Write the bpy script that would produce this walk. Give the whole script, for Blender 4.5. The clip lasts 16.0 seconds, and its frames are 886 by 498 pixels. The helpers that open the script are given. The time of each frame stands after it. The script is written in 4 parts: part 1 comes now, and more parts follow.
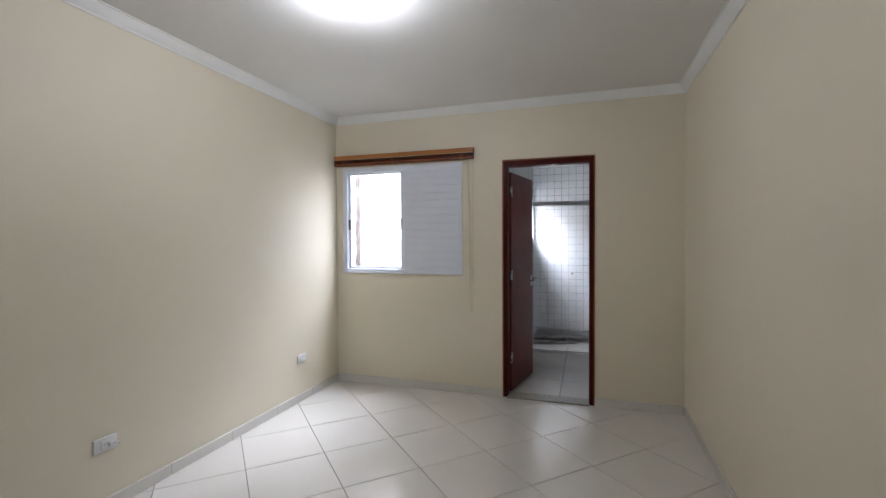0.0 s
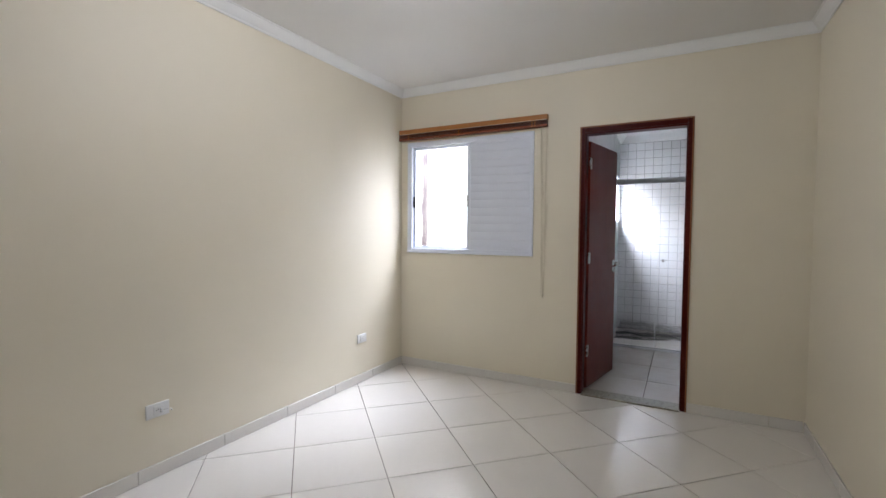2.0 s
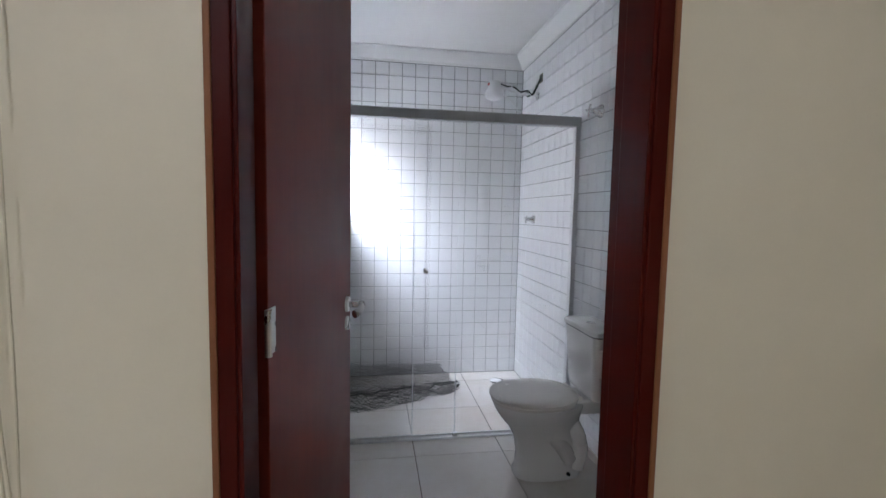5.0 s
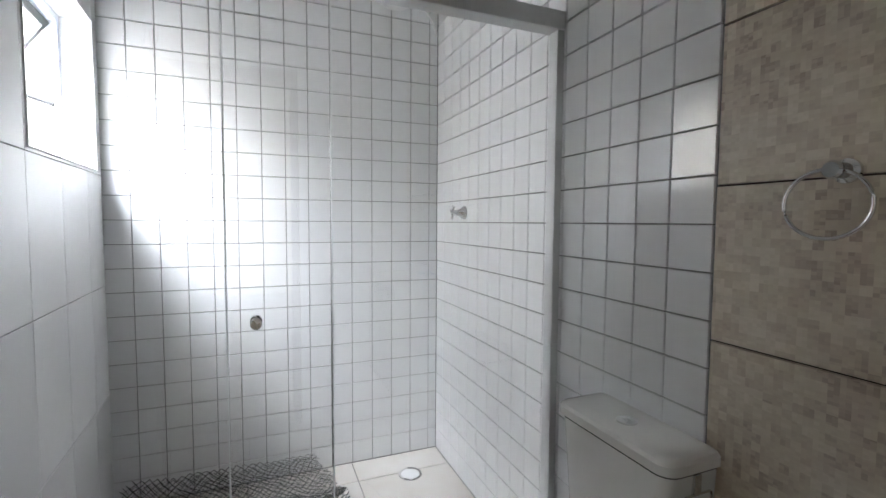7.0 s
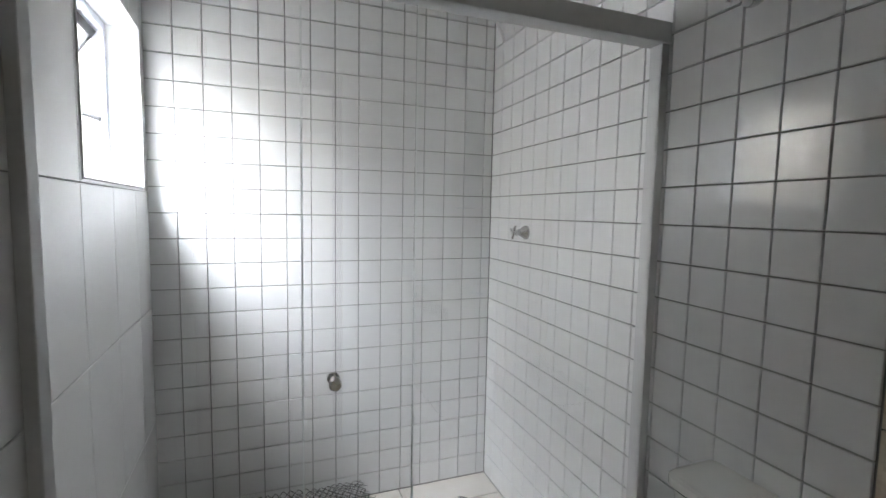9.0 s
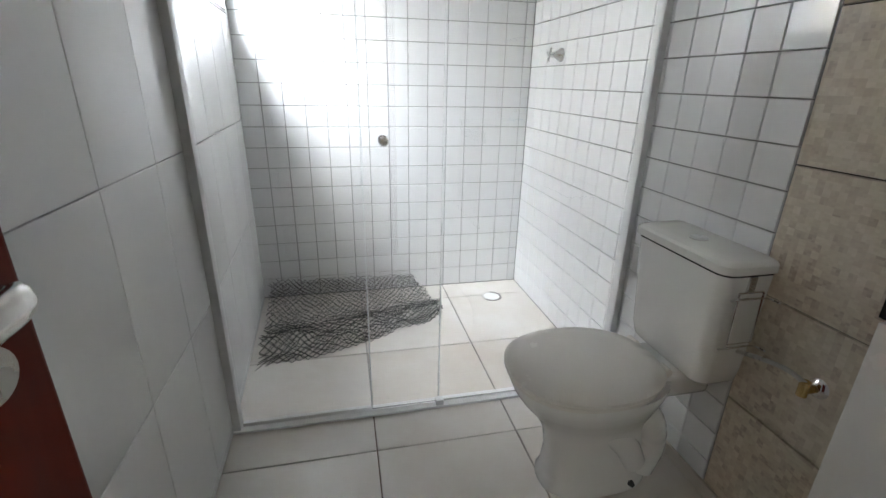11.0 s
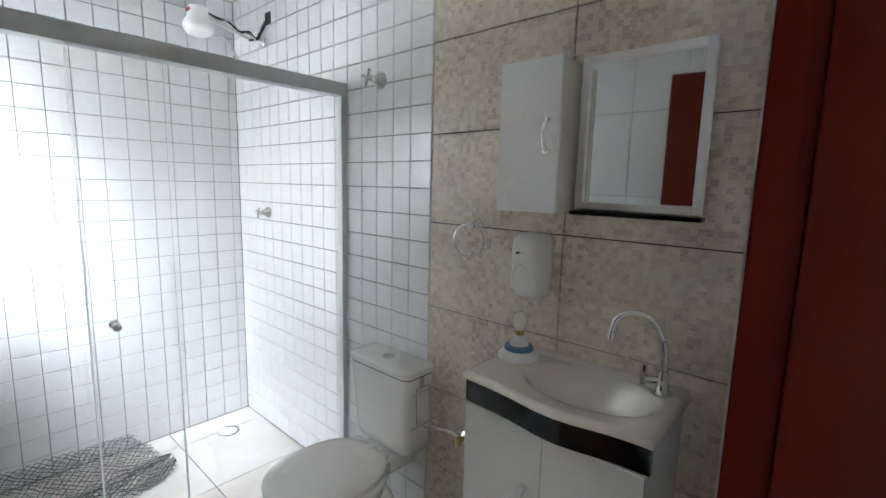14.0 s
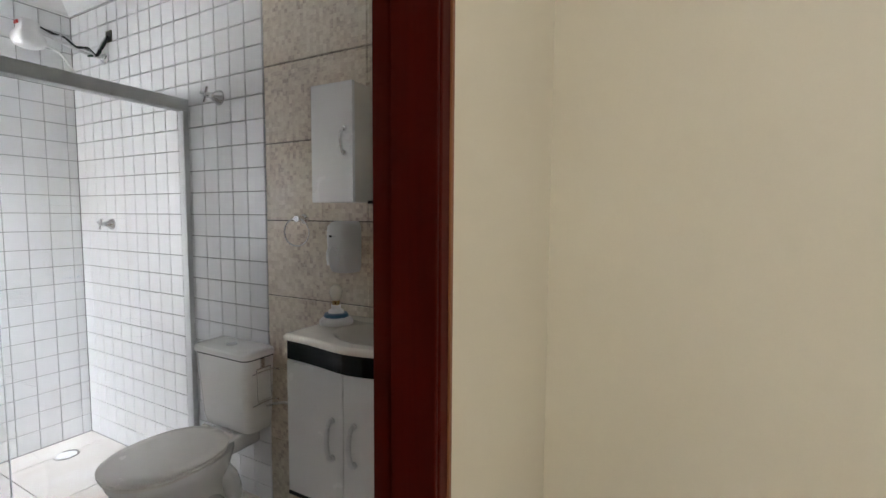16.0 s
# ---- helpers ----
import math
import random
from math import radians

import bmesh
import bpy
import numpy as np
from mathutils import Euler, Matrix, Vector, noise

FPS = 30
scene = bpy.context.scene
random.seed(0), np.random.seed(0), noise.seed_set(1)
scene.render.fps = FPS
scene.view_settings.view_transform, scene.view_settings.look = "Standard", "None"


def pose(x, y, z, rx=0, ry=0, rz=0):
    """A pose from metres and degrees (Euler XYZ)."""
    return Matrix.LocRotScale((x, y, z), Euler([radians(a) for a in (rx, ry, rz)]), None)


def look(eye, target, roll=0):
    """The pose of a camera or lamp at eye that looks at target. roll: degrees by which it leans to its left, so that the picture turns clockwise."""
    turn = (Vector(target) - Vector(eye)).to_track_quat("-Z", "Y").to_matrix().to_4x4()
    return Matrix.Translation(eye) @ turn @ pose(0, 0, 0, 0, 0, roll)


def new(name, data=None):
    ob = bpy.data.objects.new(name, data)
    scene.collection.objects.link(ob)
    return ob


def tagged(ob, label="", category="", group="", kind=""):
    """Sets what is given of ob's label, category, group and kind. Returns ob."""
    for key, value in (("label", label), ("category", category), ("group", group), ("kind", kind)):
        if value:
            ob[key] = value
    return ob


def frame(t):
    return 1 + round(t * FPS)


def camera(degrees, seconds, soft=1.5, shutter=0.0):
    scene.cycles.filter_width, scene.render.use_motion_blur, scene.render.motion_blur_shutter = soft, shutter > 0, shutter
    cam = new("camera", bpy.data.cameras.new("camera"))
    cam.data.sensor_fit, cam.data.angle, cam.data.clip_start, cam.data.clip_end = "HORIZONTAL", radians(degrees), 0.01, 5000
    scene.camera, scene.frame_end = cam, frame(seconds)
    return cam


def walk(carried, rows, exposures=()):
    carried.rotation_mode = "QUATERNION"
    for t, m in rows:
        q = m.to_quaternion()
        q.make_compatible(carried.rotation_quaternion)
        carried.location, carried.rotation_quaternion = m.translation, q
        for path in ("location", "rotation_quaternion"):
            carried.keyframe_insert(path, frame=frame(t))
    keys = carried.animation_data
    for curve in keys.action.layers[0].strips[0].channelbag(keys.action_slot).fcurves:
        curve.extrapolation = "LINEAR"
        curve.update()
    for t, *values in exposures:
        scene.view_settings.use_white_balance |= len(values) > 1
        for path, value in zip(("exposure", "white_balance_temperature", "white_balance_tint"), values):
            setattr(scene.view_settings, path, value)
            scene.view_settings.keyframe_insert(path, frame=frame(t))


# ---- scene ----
cam = camera(89.3, 16.0)
PATH = [
    (0, (2.42, -4.018, 1.419), (1.809, -2.114, 1.381), -0.3),
    (0.5, (2.538, -4.153, 1.425), (1.74, -2.321, 1.362), -0.3),
    (1, (2.584, -4.242, 1.403), (1.699, -2.45, 1.336), -0.1),
    (1.5, (2.551, -4.076, 1.358), (1.601, -2.317, 1.276), 0.1),
    (2, (2.433, -3.682, 1.316), (1.49, -1.92, 1.232), 0.4),
    (2.5, (2.235, -3.224, 1.287), (1.318, -1.449, 1.196), 0.6),
    (3, (2.087, -2.721, 1.299), (1.437, -0.833, 1.193), 1.0),
    (3.5, (2.006, -2.15, 1.344), (1.695, -0.18, 1.201), 1.4),
    (4, (1.913, -1.647, 1.349), (1.877, 0.347, 1.205), 1.1),
    (4.5, (1.939, -1.145, 1.333), (2.111, 0.842, 1.186), 0.9),
    (4.7, (1.936, -0.986, 1.332), (2.163, 0.995, 1.177), 1.0),
    (7, (2.261, 0.574, 1.251), (3.012, 2.424, 1.131), 0.4),
    (7.5, (2.247, 0.784, 1.265), (3.045, 2.615, 1.159), 0.6),
    (8, (2.195, 0.869, 1.381), (3.022, 2.684, 1.233), 0.9),
    (10.3, (2.122, 0.523, 1.36), (2.559, 2.463, 1.147), 0.4),
    (10.5, (2.129, 0.486, 1.284), (2.561, 2.41, 0.945), 0.5),
    (11, (2.125, 0.395, 1.166), (2.54, 2.223, 0.469), 1.2),
    (11.5, (2.114, 0.283, 1.154), (2.519, 2.011, 0.231), 1.1),
    (12, (2.08, 0.157, 1.165), (2.49, 1.846, 0.176), 0.6),
    (12.5, (2.003, 0.074, 1.194), (2.636, 1.682, 0.188), -0.4),
    (13, (1.951, 0.009, 1.295), (2.903, 1.547, 0.443), 0.4),
    (13.5, (1.901, 0.024, 1.41), (3.151, 1.508, 0.927), 1.4),
    (14, (1.9, 0.066, 1.471), (3.383, 1.377, 1.189), 1.4),
    (14.5, (1.914, 0.078, 1.484), (3.57, 1.182, 1.296), 1.2),
    (15, (1.897, 0.003, 1.442), (3.629, 0.991, 1.284), 1.0),
    (15.5, (1.857, -0.152, 1.403), (3.613, 0.794, 1.248), 0.6),
    (16, (1.783, -0.366, 1.355), (3.542, 0.574, 1.207), 0.4),
]
EXPO = [(0, 0.24, 6050, 14), (1.5, 0.52, 6080, 15), (2, 0.48, 6060, 15), (2.5, 0.72, 5980, 15), (3.5, 0.45, 5880, 15), (4, 0.3, 5860, 14), (4.5, 0.5, 5850, 15), (7, 0.65, 6400, 11), (8, 0.27, 6500, 11), (10.5, 0.7, 6550, 9), (11.5, 1.38, 6400, 8), (12.5, 1.52, 6250, 4), (13.5, 1.52, 6050, 3), (14.5, 1.28, 6250, 12), (15.5, 1.18, 6400, 12), (16, 1.12, 6450, 12)]
walk(cam, [(t, look(e, g, r)) for t, e, g, r in PATH], EXPO)

# ---- daylight ----
world = bpy.data.worlds.new("sky")
scene.world = world
world.use_nodes = True
wn = world.node_tree
sky = wn.nodes.new("ShaderNodeTexSky")
sky.sky_type = 'NISHITA'
sky.sun_disc = False
sky.sun_elevation, sky.sun_rotation = radians(62), radians(90)
wn.links.new(sky.outputs[0], wn.nodes["Background"].inputs[0])
wn.nodes["Background"].inputs[1].default_value = 0.10

sun = new("sun", bpy.data.lights.new("sun", "SUN"))
sun.data.energy, sun.data.angle, sun.data.color = 1.2, radians(12), (1, 0.96, 0.9)
sun.matrix_world = look((3.0, 1.0, 6.0), (0.0, 1.0, 0.36))

# sky over the open light well
well_sky = new("well_sky", bpy.data.lights.new("well_sky", "AREA"))
well_sky.data.shape, well_sky.data.size, well_sky.data.size_y = "RECTANGLE", 1.5, 2.9
well_sky.data.energy, well_sky.data.color = 450, (0.88, 0.925, 1.0)
well_sky.matrix_world = pose(0.75, 1.65, 3.35)

# sky before the bathroom window
window_sky = new("window_sky", bpy.data.lights.new("window_sky", "AREA"))
window_sky.data.shape, window_sky.data.size, window_sky.data.size_y = "RECTANGLE", 1.3, 1.5
window_sky.data.energy, window_sky.data.color = 285, (0.89, 0.932, 1.0)
window_sky.matrix_world = look((0.62, 1.5, 2.95), (1.62, 2.45, 1.75))
LAMP_STRENGTH = 310.0


# ---- materials ----
def mat(name, col, rough=0.5, metal=0.0, var=0.06, scale=6.0, fine=90.0, bump=0.02, spec=0.5, per_piece=0.0, tint=None, rough_var=0.08, coat=0.0):
    m = bpy.data.materials.new(name)
    m.use_nodes = True
    nt = m.node_tree
    p = nt.nodes["Principled BSDF"]
    p.inputs["Metallic"].default_value = metal
    p.inputs["Specular IOR Level"].default_value = spec
    p.inputs["Coat Weight"].default_value = coat
    geo = nt.nodes.new("ShaderNodeNewGeometry")
    n1 = nt.nodes.new("ShaderNodeTexNoise")
    n1.inputs["Scale"].default_value, n1.inputs["Detail"].default_value = scale, 4
    n2 = nt.nodes.new("ShaderNodeTexNoise")
    n2.inputs["Scale"].default_value, n2.inputs["Detail"].default_value = fine, 3
    for n in (n1, n2):
        nt.links.new(geo.outputs["Position"], n.inputs["Vector"])
    add = nt.nodes.new("ShaderNodeMath")
    add.operation = "MULTIPLY_ADD"
    add.inputs[1].default_value, add.inputs[2].default_value = 0.35, 0
    nt.links.new(n2.outputs[0], add.inputs[0])
    s = nt.nodes.new("ShaderNodeMath")
    nt.links.new(n1.outputs[0], s.inputs[0])
    nt.links.new(add.outputs[0], s.inputs[1])
    last = s
    if per_piece:
        info = nt.nodes.new("ShaderNodeObjectInfo")
        k = nt.nodes.new("ShaderNodeMath")
        k.operation = "MULTIPLY_ADD"
        k.inputs[1].default_value = per_piece
        nt.links.new(info.outputs["Random"], k.inputs[0])
        nt.links.new(s.outputs[0], k.inputs[2])
        last = k
    ramp = nt.nodes.new("ShaderNodeMapRange")
    ramp.inputs[1].default_value, ramp.inputs[2].default_value = 0.35, 1.05 + per_piece
    nt.links.new(last.outputs[0], ramp.inputs[0])
    mix = nt.nodes.new("ShaderNodeMix")
    mix.data_type = "RGBA"
    dark = tint or tuple(c * (1 - 2 * var) for c in col)
    mix.inputs[6].default_value, mix.inputs[7].default_value = (*dark, 1), (*(min(1, c * (1 + var * 0.6)) for c in col), 1)
    nt.links.new(ramp.outputs[0], mix.inputs[0])
    nt.links.new(mix.outputs[2], p.inputs["Base Color"])
    rr = nt.nodes.new("ShaderNodeMapRange")
    rr.inputs[3].default_value, rr.inputs[4].default_value = max(0.02, rough - rough_var), rough + rough_var
    nt.links.new(n1.outputs[0], rr.inputs[0])
    nt.links.new(rr.outputs[0], p.inputs["Roughness"])
    if bump:
        b = nt.nodes.new("ShaderNodeBump")
        b.inputs["Strength"].default_value, b.inputs["Distance"].default_value = 0.6, bump
        nt.links.new(s.outputs[0], b.inputs["Height"])
        nt.links.new(b.outputs[0], p.inputs["Normal"])
    return m


def wood_mat(name, col, dark, rough, axis, spec=0.3):
    """Stained wood with grain along one axis."""
    m = mat(name, col, rough, 0, 0.1, 5, 60, 0.0, spec=spec)
    nt = m.node_tree
    p = nt.nodes["Principled BSDF"]
    tc = nt.nodes.new("ShaderNodeTexCoord")
    mp = nt.nodes.new("ShaderNodeMapping")
    mp.inputs["Scale"].default_value = tuple(1.2 if i == axis else 26 for i in range(3))
    no = nt.nodes.new("ShaderNodeTexNoise")
    no.inputs["Scale"].default_value, no.inputs["Detail"].default_value, no.inputs["Distortion"].default_value = 1.5, 6, 1.2
    mix = nt.nodes.new("ShaderNodeMix")
    mix.data_type = "RGBA"
    mix.inputs[6].default_value, mix.inputs[7].default_value = (*dark, 1), (*col, 1)
    nt.links.new(tc.outputs["Object"], mp.inputs[0])
    nt.links.new(mp.outputs[0], no.inputs["Vector"])
    nt.links.new(no.outputs[0], mix.inputs[0])
    nt.links.new(mix.outputs[2], p.inputs["Base Color"])
    return m


def mosaic_mat(name):
    """Beige ceramic printed with small square chips."""
    m = mat(name, (0.5, 0.42, 0.33), 0.35, 0, 0.1, 4, 60, 0.0)
    nt = m.node_tree
    p = nt.nodes["Principled BSDF"]
    geo = nt.nodes.new("ShaderNodeNewGeometry")
    heights = []
    for size in (58.0, 116.0):
        sc = nt.nodes.new("ShaderNodeVectorMath")
        sc.operation = "MULTIPLY"
        sc.inputs[1].default_value = (0, size, size * (1.0 if size < 70 else 1.4))
        fl = nt.nodes.new("ShaderNodeVectorMath")
        fl.operation = "FLOOR"
        wh = nt.nodes.new("ShaderNodeTexWhiteNoise")
        nt.links.new(geo.outputs["Position"], sc.inputs[0])
        nt.links.new(sc.outputs[0], fl.inputs[0])
        nt.links.new(fl.outputs[0], wh.inputs["Vector"])
        heights.append(wh)
    big = nt.nodes.new("ShaderNodeTexNoise")
    big.inputs["Scale"].default_value, big.inputs["Detail"].default_value = 5.0, 3
    nt.links.new(geo.outputs["Position"], big.inputs["Vector"])
    a = nt.nodes.new("ShaderNodeMath")
    a.operation = "MULTIPLY_ADD"
    a.inputs[1].default_value = 0.55
    nt.links.new(heights[0].outputs["Value"], a.inputs[0])
    nt.links.new(big.outputs[0], a.inputs[2])
    b = nt.nodes.new("ShaderNodeMath")
    b.operation = "MULTIPLY_ADD"
    b.inputs[1].default_value = 0.25
    nt.links.new(heights[1].outputs["Value"], b.inputs[0])
    nt.links.new(a.outputs[0], b.inputs[2])
    ramp = nt.nodes.new("ShaderNodeValToRGB")
    e = ramp.color_ramp.elements
    e[0].position, e[0].color = 0.3, (0.77, 0.69, 0.58, 1)
    e[1].position, e[1].color = 1.0, (0.44, 0.35, 0.28, 1)
    x = e.new(0.62)
    x.color = (0.66, 0.58, 0.465, 1)
    y = e.new(0.82)
    y.color = (0.60, 0.51, 0.41, 1)
    sh = nt.nodes.new("ShaderNodeMath")
    sh.operation = "MULTIPLY"
    sh.inputs[1].default_value = 0.75
    nt.links.new(b.outputs[0], sh.inputs[0])
    nt.links.new(sh.outputs[0], ramp.inputs[0])
    nt.links.new(ramp.outputs[0], p.inputs["Base Color"])
    bp = nt.nodes.new("ShaderNodeBump")
    bp.inputs["Strength"].default_value, bp.inputs["Distance"].default_value = 0.35, 0.0012
    nt.links.new(b.outputs[0], bp.inputs["Height"])
    nt.links.new(bp.outputs[0], p.inputs["Normal"])
    return m


def glass_mat(name, tint=(1.0, 1.0, 1.0)):
    m = bpy.data.materials.new(name)
    m.use_nodes = True
    p = m.node_tree.nodes["Principled BSDF"]
    p.inputs["Base Color"].default_value = (*tint, 1)
    p.inputs["Roughness"].default_value = 0.0
    p.inputs["IOR"].default_value = 1.45
    p.inputs["Transmission Weight"].default_value = 1.0
    return m


def lamp_mat(name, col, strength):
    m = bpy.data.materials.new(name)
    m.use_nodes = True
    p = m.node_tree.nodes["Principled BSDF"]
    p.inputs["Base Color"].default_value = (0.9, 0.9, 0.9, 1)
    p.inputs["Emission Color"].default_value = (*col, 1)
    p.inputs["Emission Strength"].default_value = strength
    return m


def rain_streaks(m, base):
    """Two uneven grey-pink streaks that run down the stucco."""
    nt = m.node_tree
    p = nt.nodes["Principled BSDF"]
    old = p.inputs["Base Color"].links[0].from_socket
    geo = nt.nodes.new("ShaderNodeNewGeometry")
    sep = nt.nodes.new("ShaderNodeSeparateXYZ")
    nt.links.new(geo.outputs["Position"], sep.inputs[0])
    wob = nt.nodes.new("ShaderNodeTexNoise")
    wob.inputs["Scale"].default_value, wob.inputs["Detail"].default_value = 7.0, 5
    nt.links.new(geo.outputs["Position"], wob.inputs["Vector"])

    def op(kind, a, b=None):
        n = nt.nodes.new("ShaderNodeMath")
        n.operation = kind
        for i, v in enumerate((a, b)):
            if isinstance(v, (int, float)):
                n.inputs[i].default_value = v
            elif v is not None:
                nt.links.new(v, n.inputs[i])
        return n.outputs[0]

    shift = op("MULTIPLY", op("SUBTRACT", wob.outputs[0], 0.5), 0.10)
    total = None
    for centre, half, depth in base:
        away = op("ABSOLUTE", op("SUBTRACT", op("ADD", sep.outputs[1], shift), centre))
        soft = nt.nodes.new("ShaderNodeMapRange")
        soft.interpolation_type = "SMOOTHSTEP"
        soft.inputs[1].default_value, soft.inputs[2].default_value = half * 0.4, half * 1.4
        soft.inputs[3].default_value, soft.inputs[4].default_value = depth, 0.0
        nt.links.new(away, soft.inputs[0])
        total = soft.outputs[0] if total is None else op("MAXIMUM", total, soft.outputs[0])
    total = op("MULTIPLY", total, op("ADD", wob.outputs[0], 0.5))
    mix = nt.nodes.new("ShaderNodeMix")
    mix.data_type = "RGBA"
    mix.inputs[7].default_value = (0.055, 0.04, 0.04, 1)
    nt.links.new(total, mix.inputs[0])
    nt.links.new(old, mix.inputs[6])
    nt.links.new(mix.outputs[2], p.inputs["Base Color"])
    return m


PAINT = mat("cream_paint", (0.765, 0.702, 0.562), 0.55, var=0.025, scale=1.2, fine=160, bump=0.0012)
WHITE_PAINT = mat("white_ceiling_paint", (0.80, 0.79, 0.77), 0.7, var=0.02, scale=1.5, fine=120, bump=0.001)
PLASTER = mat("white_plaster", (0.82, 0.82, 0.80), 0.6, var=0.02, scale=3, bump=0.0005)
GROUT = mat("grey_grout", (0.33, 0.33, 0.32), 0.85, var=0.15, scale=9, fine=200, bump=0.001)
GROUT_BROWN = mat("brown_grout", (0.07, 0.05, 0.04), 0.85, var=0.15, scale=9, fine=200, bump=0.001)
GROUT_FLOOR = mat("stained_floor_grout", (0.34, 0.30, 0.25), 0.85, var=0.3, scale=5, fine=150, bump=0.001)
GROUT_PALE = mat("pale_grey_grout", (0.48, 0.46, 0.43), 0.85, var=0.15, scale=9, fine=200, bump=0.001)
GROUT_BATH = mat("brown_stained_bathroom_grout", (0.20, 0.15, 0.11), 0.85, var=0.3, scale=5, fine=150, bump=0.001)
WHITE_TILE = mat("white_glazed_tile", (0.86, 0.865, 0.865), 0.12, var=0.02, scale=7, fine=40, bump=0.0007, per_piece=0.25, rough_var=0.04)
BIG_TILE = mat("large_white_tile", (0.84, 0.845, 0.84), 0.22, var=0.02, scale=3, fine=40, bump=0.0006, per_piece=0.15)
FLOOR_TILE = mat("cream_polished_floor_tile", (0.74, 0.71, 0.66), 0.2, var=0.035, scale=2.2, fine=35, bump=0.0003, per_piece=0.35, rough_var=0.06)
BATH_TILE = mat("marbled_white_floor_tile", (0.77, 0.755, 0.725), 0.2, var=0.05, scale=3.2, fine=14, bump=0.0003, per_piece=0.3, tint=(0.64, 0.57, 0.49))
MOSAIC = mosaic_mat("beige_mosaic_ceramic")
RED_WOOD = wood_mat("mahogany_red_door", (0.185, 0.024, 0.011), (0.125, 0.014, 0.007), 0.42, 2)
RED_FRAME = wood_mat("mahogany_red_frame", (0.075, 0.005, 0.002), (0.042, 0.003, 0.0015), 0.42, 2, 0.12)
ORANGE_WOOD = wood_mat("worn_orange_wood_edge", (0.30, 0.13, 0.05), (0.18, 0.06, 0.025), 0.5, 2)
BLIND_LIGHT = wood_mat("honey_wood", (0.46, 0.20, 0.055), (0.33, 0.13, 0.035), 0.35, 0)
BLIND_RED = wood_mat("red_brown_wood", (0.22, 0.06, 0.022), (0.14, 0.035, 0.014), 0.35, 0)
BLIND_DARK = wood_mat("dark_wood_slat", (0.10, 0.026, 0.01), (0.06, 0.016, 0.006), 0.35, 0)
ALU_WHITE = mat("white_painted_aluminium", (0.74, 0.775, 0.86), 0.35, var=0.02, bump=0.0002)
ALU = mat("matt_aluminium", (0.66, 0.67, 0.67), 0.38, 0.0, 0.05, 10, bump=0.0002)
CHROME = mat("chrome", (0.78, 0.78, 0.78), 0.09, 1.0, 0.02, bump=0, rough_var=0.03)
STEEL = mat("brushed_steel", (0.62, 0.60, 0.57), 0.28, 1.0, 0.06, 20, bump=0.0001)
BLACK = mat("black_plastic", (0.012, 0.012, 0.013), 0.35, var=0.1, bump=0.0002)
BLACK_GLOSS = mat("black_gloss_laminate", (0.007, 0.010, 0.012), 0.12, var=0.1, bump=0)
PORCELAIN = mat("white_porcelain", (0.82, 0.81, 0.78), 0.07, var=0.01, bump=0, rough_var=0.02, coat=0.3)
SEAT_PLASTIC = mat("cream_white_plastic", (0.80, 0.765, 0.71), 0.25, var=0.015, bump=0.0001)
WHITE_PLASTIC = mat("white_plastic", (0.80, 0.80, 0.79), 0.3, var=0.015, bump=0.0001)
MARBLE_RESIN = mat("cream_cultured_marble", (0.78, 0.735, 0.655), 0.14, var=0.03, scale=9, bump=0, coat=0.2)
LAMINATE = mat("white_laminate", (0.78, 0.78, 0.77), 0.25, var=0.015, bump=0.0001)
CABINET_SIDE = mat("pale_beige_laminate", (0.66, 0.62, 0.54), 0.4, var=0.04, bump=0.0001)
GRANITE = mat("grey_green_granite", (0.40, 0.37, 0.29), 0.3, var=0.3, scale=60, fine=260, bump=0.0002)
STUCCO = mat("cream_stucco", (0.80, 0.76, 0.68), 0.9, var=0.05, scale=3, fine=70, bump=0.004)
STREAKED = rain_streaks(mat("streaked_cream_stucco", (0.80, 0.76, 0.68), 0.9, var=0.05, scale=3, fine=70, bump=0.004), ((0.54, 0.08, 1.0), (0.74, 0.03, 0.4)))
OCHRE = mat("ochre_painted_edge", (0.72, 0.54, 0.30), 0.8, var=0.06, bump=0.002)
CONCRETE = mat("grey_concrete", (0.40, 0.39, 0.37), 0.9, var=0.15, scale=4, bump=0.004)
NET = mat("black_green_netting", (0.03, 0.034, 0.033), 0.5, var=0.3, scale=20, bump=0)
CORD = mat("cream_cord", (0.66, 0.60, 0.46), 0.7, var=0.05, bump=0)
BLUE = mat("blue_plastic", (0.05, 0.16, 0.29), 0.3, var=0.05, bump=0)
RED = mat("red_plastic", (0.5, 0.03, 0.02), 0.3, var=0.05, bump=0)
BRASS = mat("brass", (0.62, 0.45, 0.2), 0.25, 1.0, 0.05, bump=0)
BULB_OFF = mat("milky_glass_bulb", (0.72, 0.68, 0.58), 0.15, var=0.02, bump=0)
GREEN_WIRE = mat("green_wire", (0.03, 0.09, 0.05), 0.4, var=0.2, bump=0)
OLIVE = mat("olive_plastic", (0.10, 0.10, 0.03), 0.4, var=0.2, bump=0)
GLASS = glass_mat("clear_glass")
EDGE = mat("pale_green_glass_edge", (0.86, 0.89, 0.88), 0.3, var=0.03, bump=0)
SASH_GREY = mat("grey_weathered_aluminium", (0.05, 0.052, 0.055), 0.5, 0.0, 0.1, 12, bump=0.0002)
MIRROR = mat("mirror_silver", (0.86, 0.88, 0.87), 0.03, 1.0, 0.0, bump=0, rough_var=0.01)
LAMP_GLOW = lamp_mat("lit_lamp_diffuser", (0.97, 0.98, 1.0), LAMP_STRENGTH)


# ---- mesh helpers ----
WORLD = {}


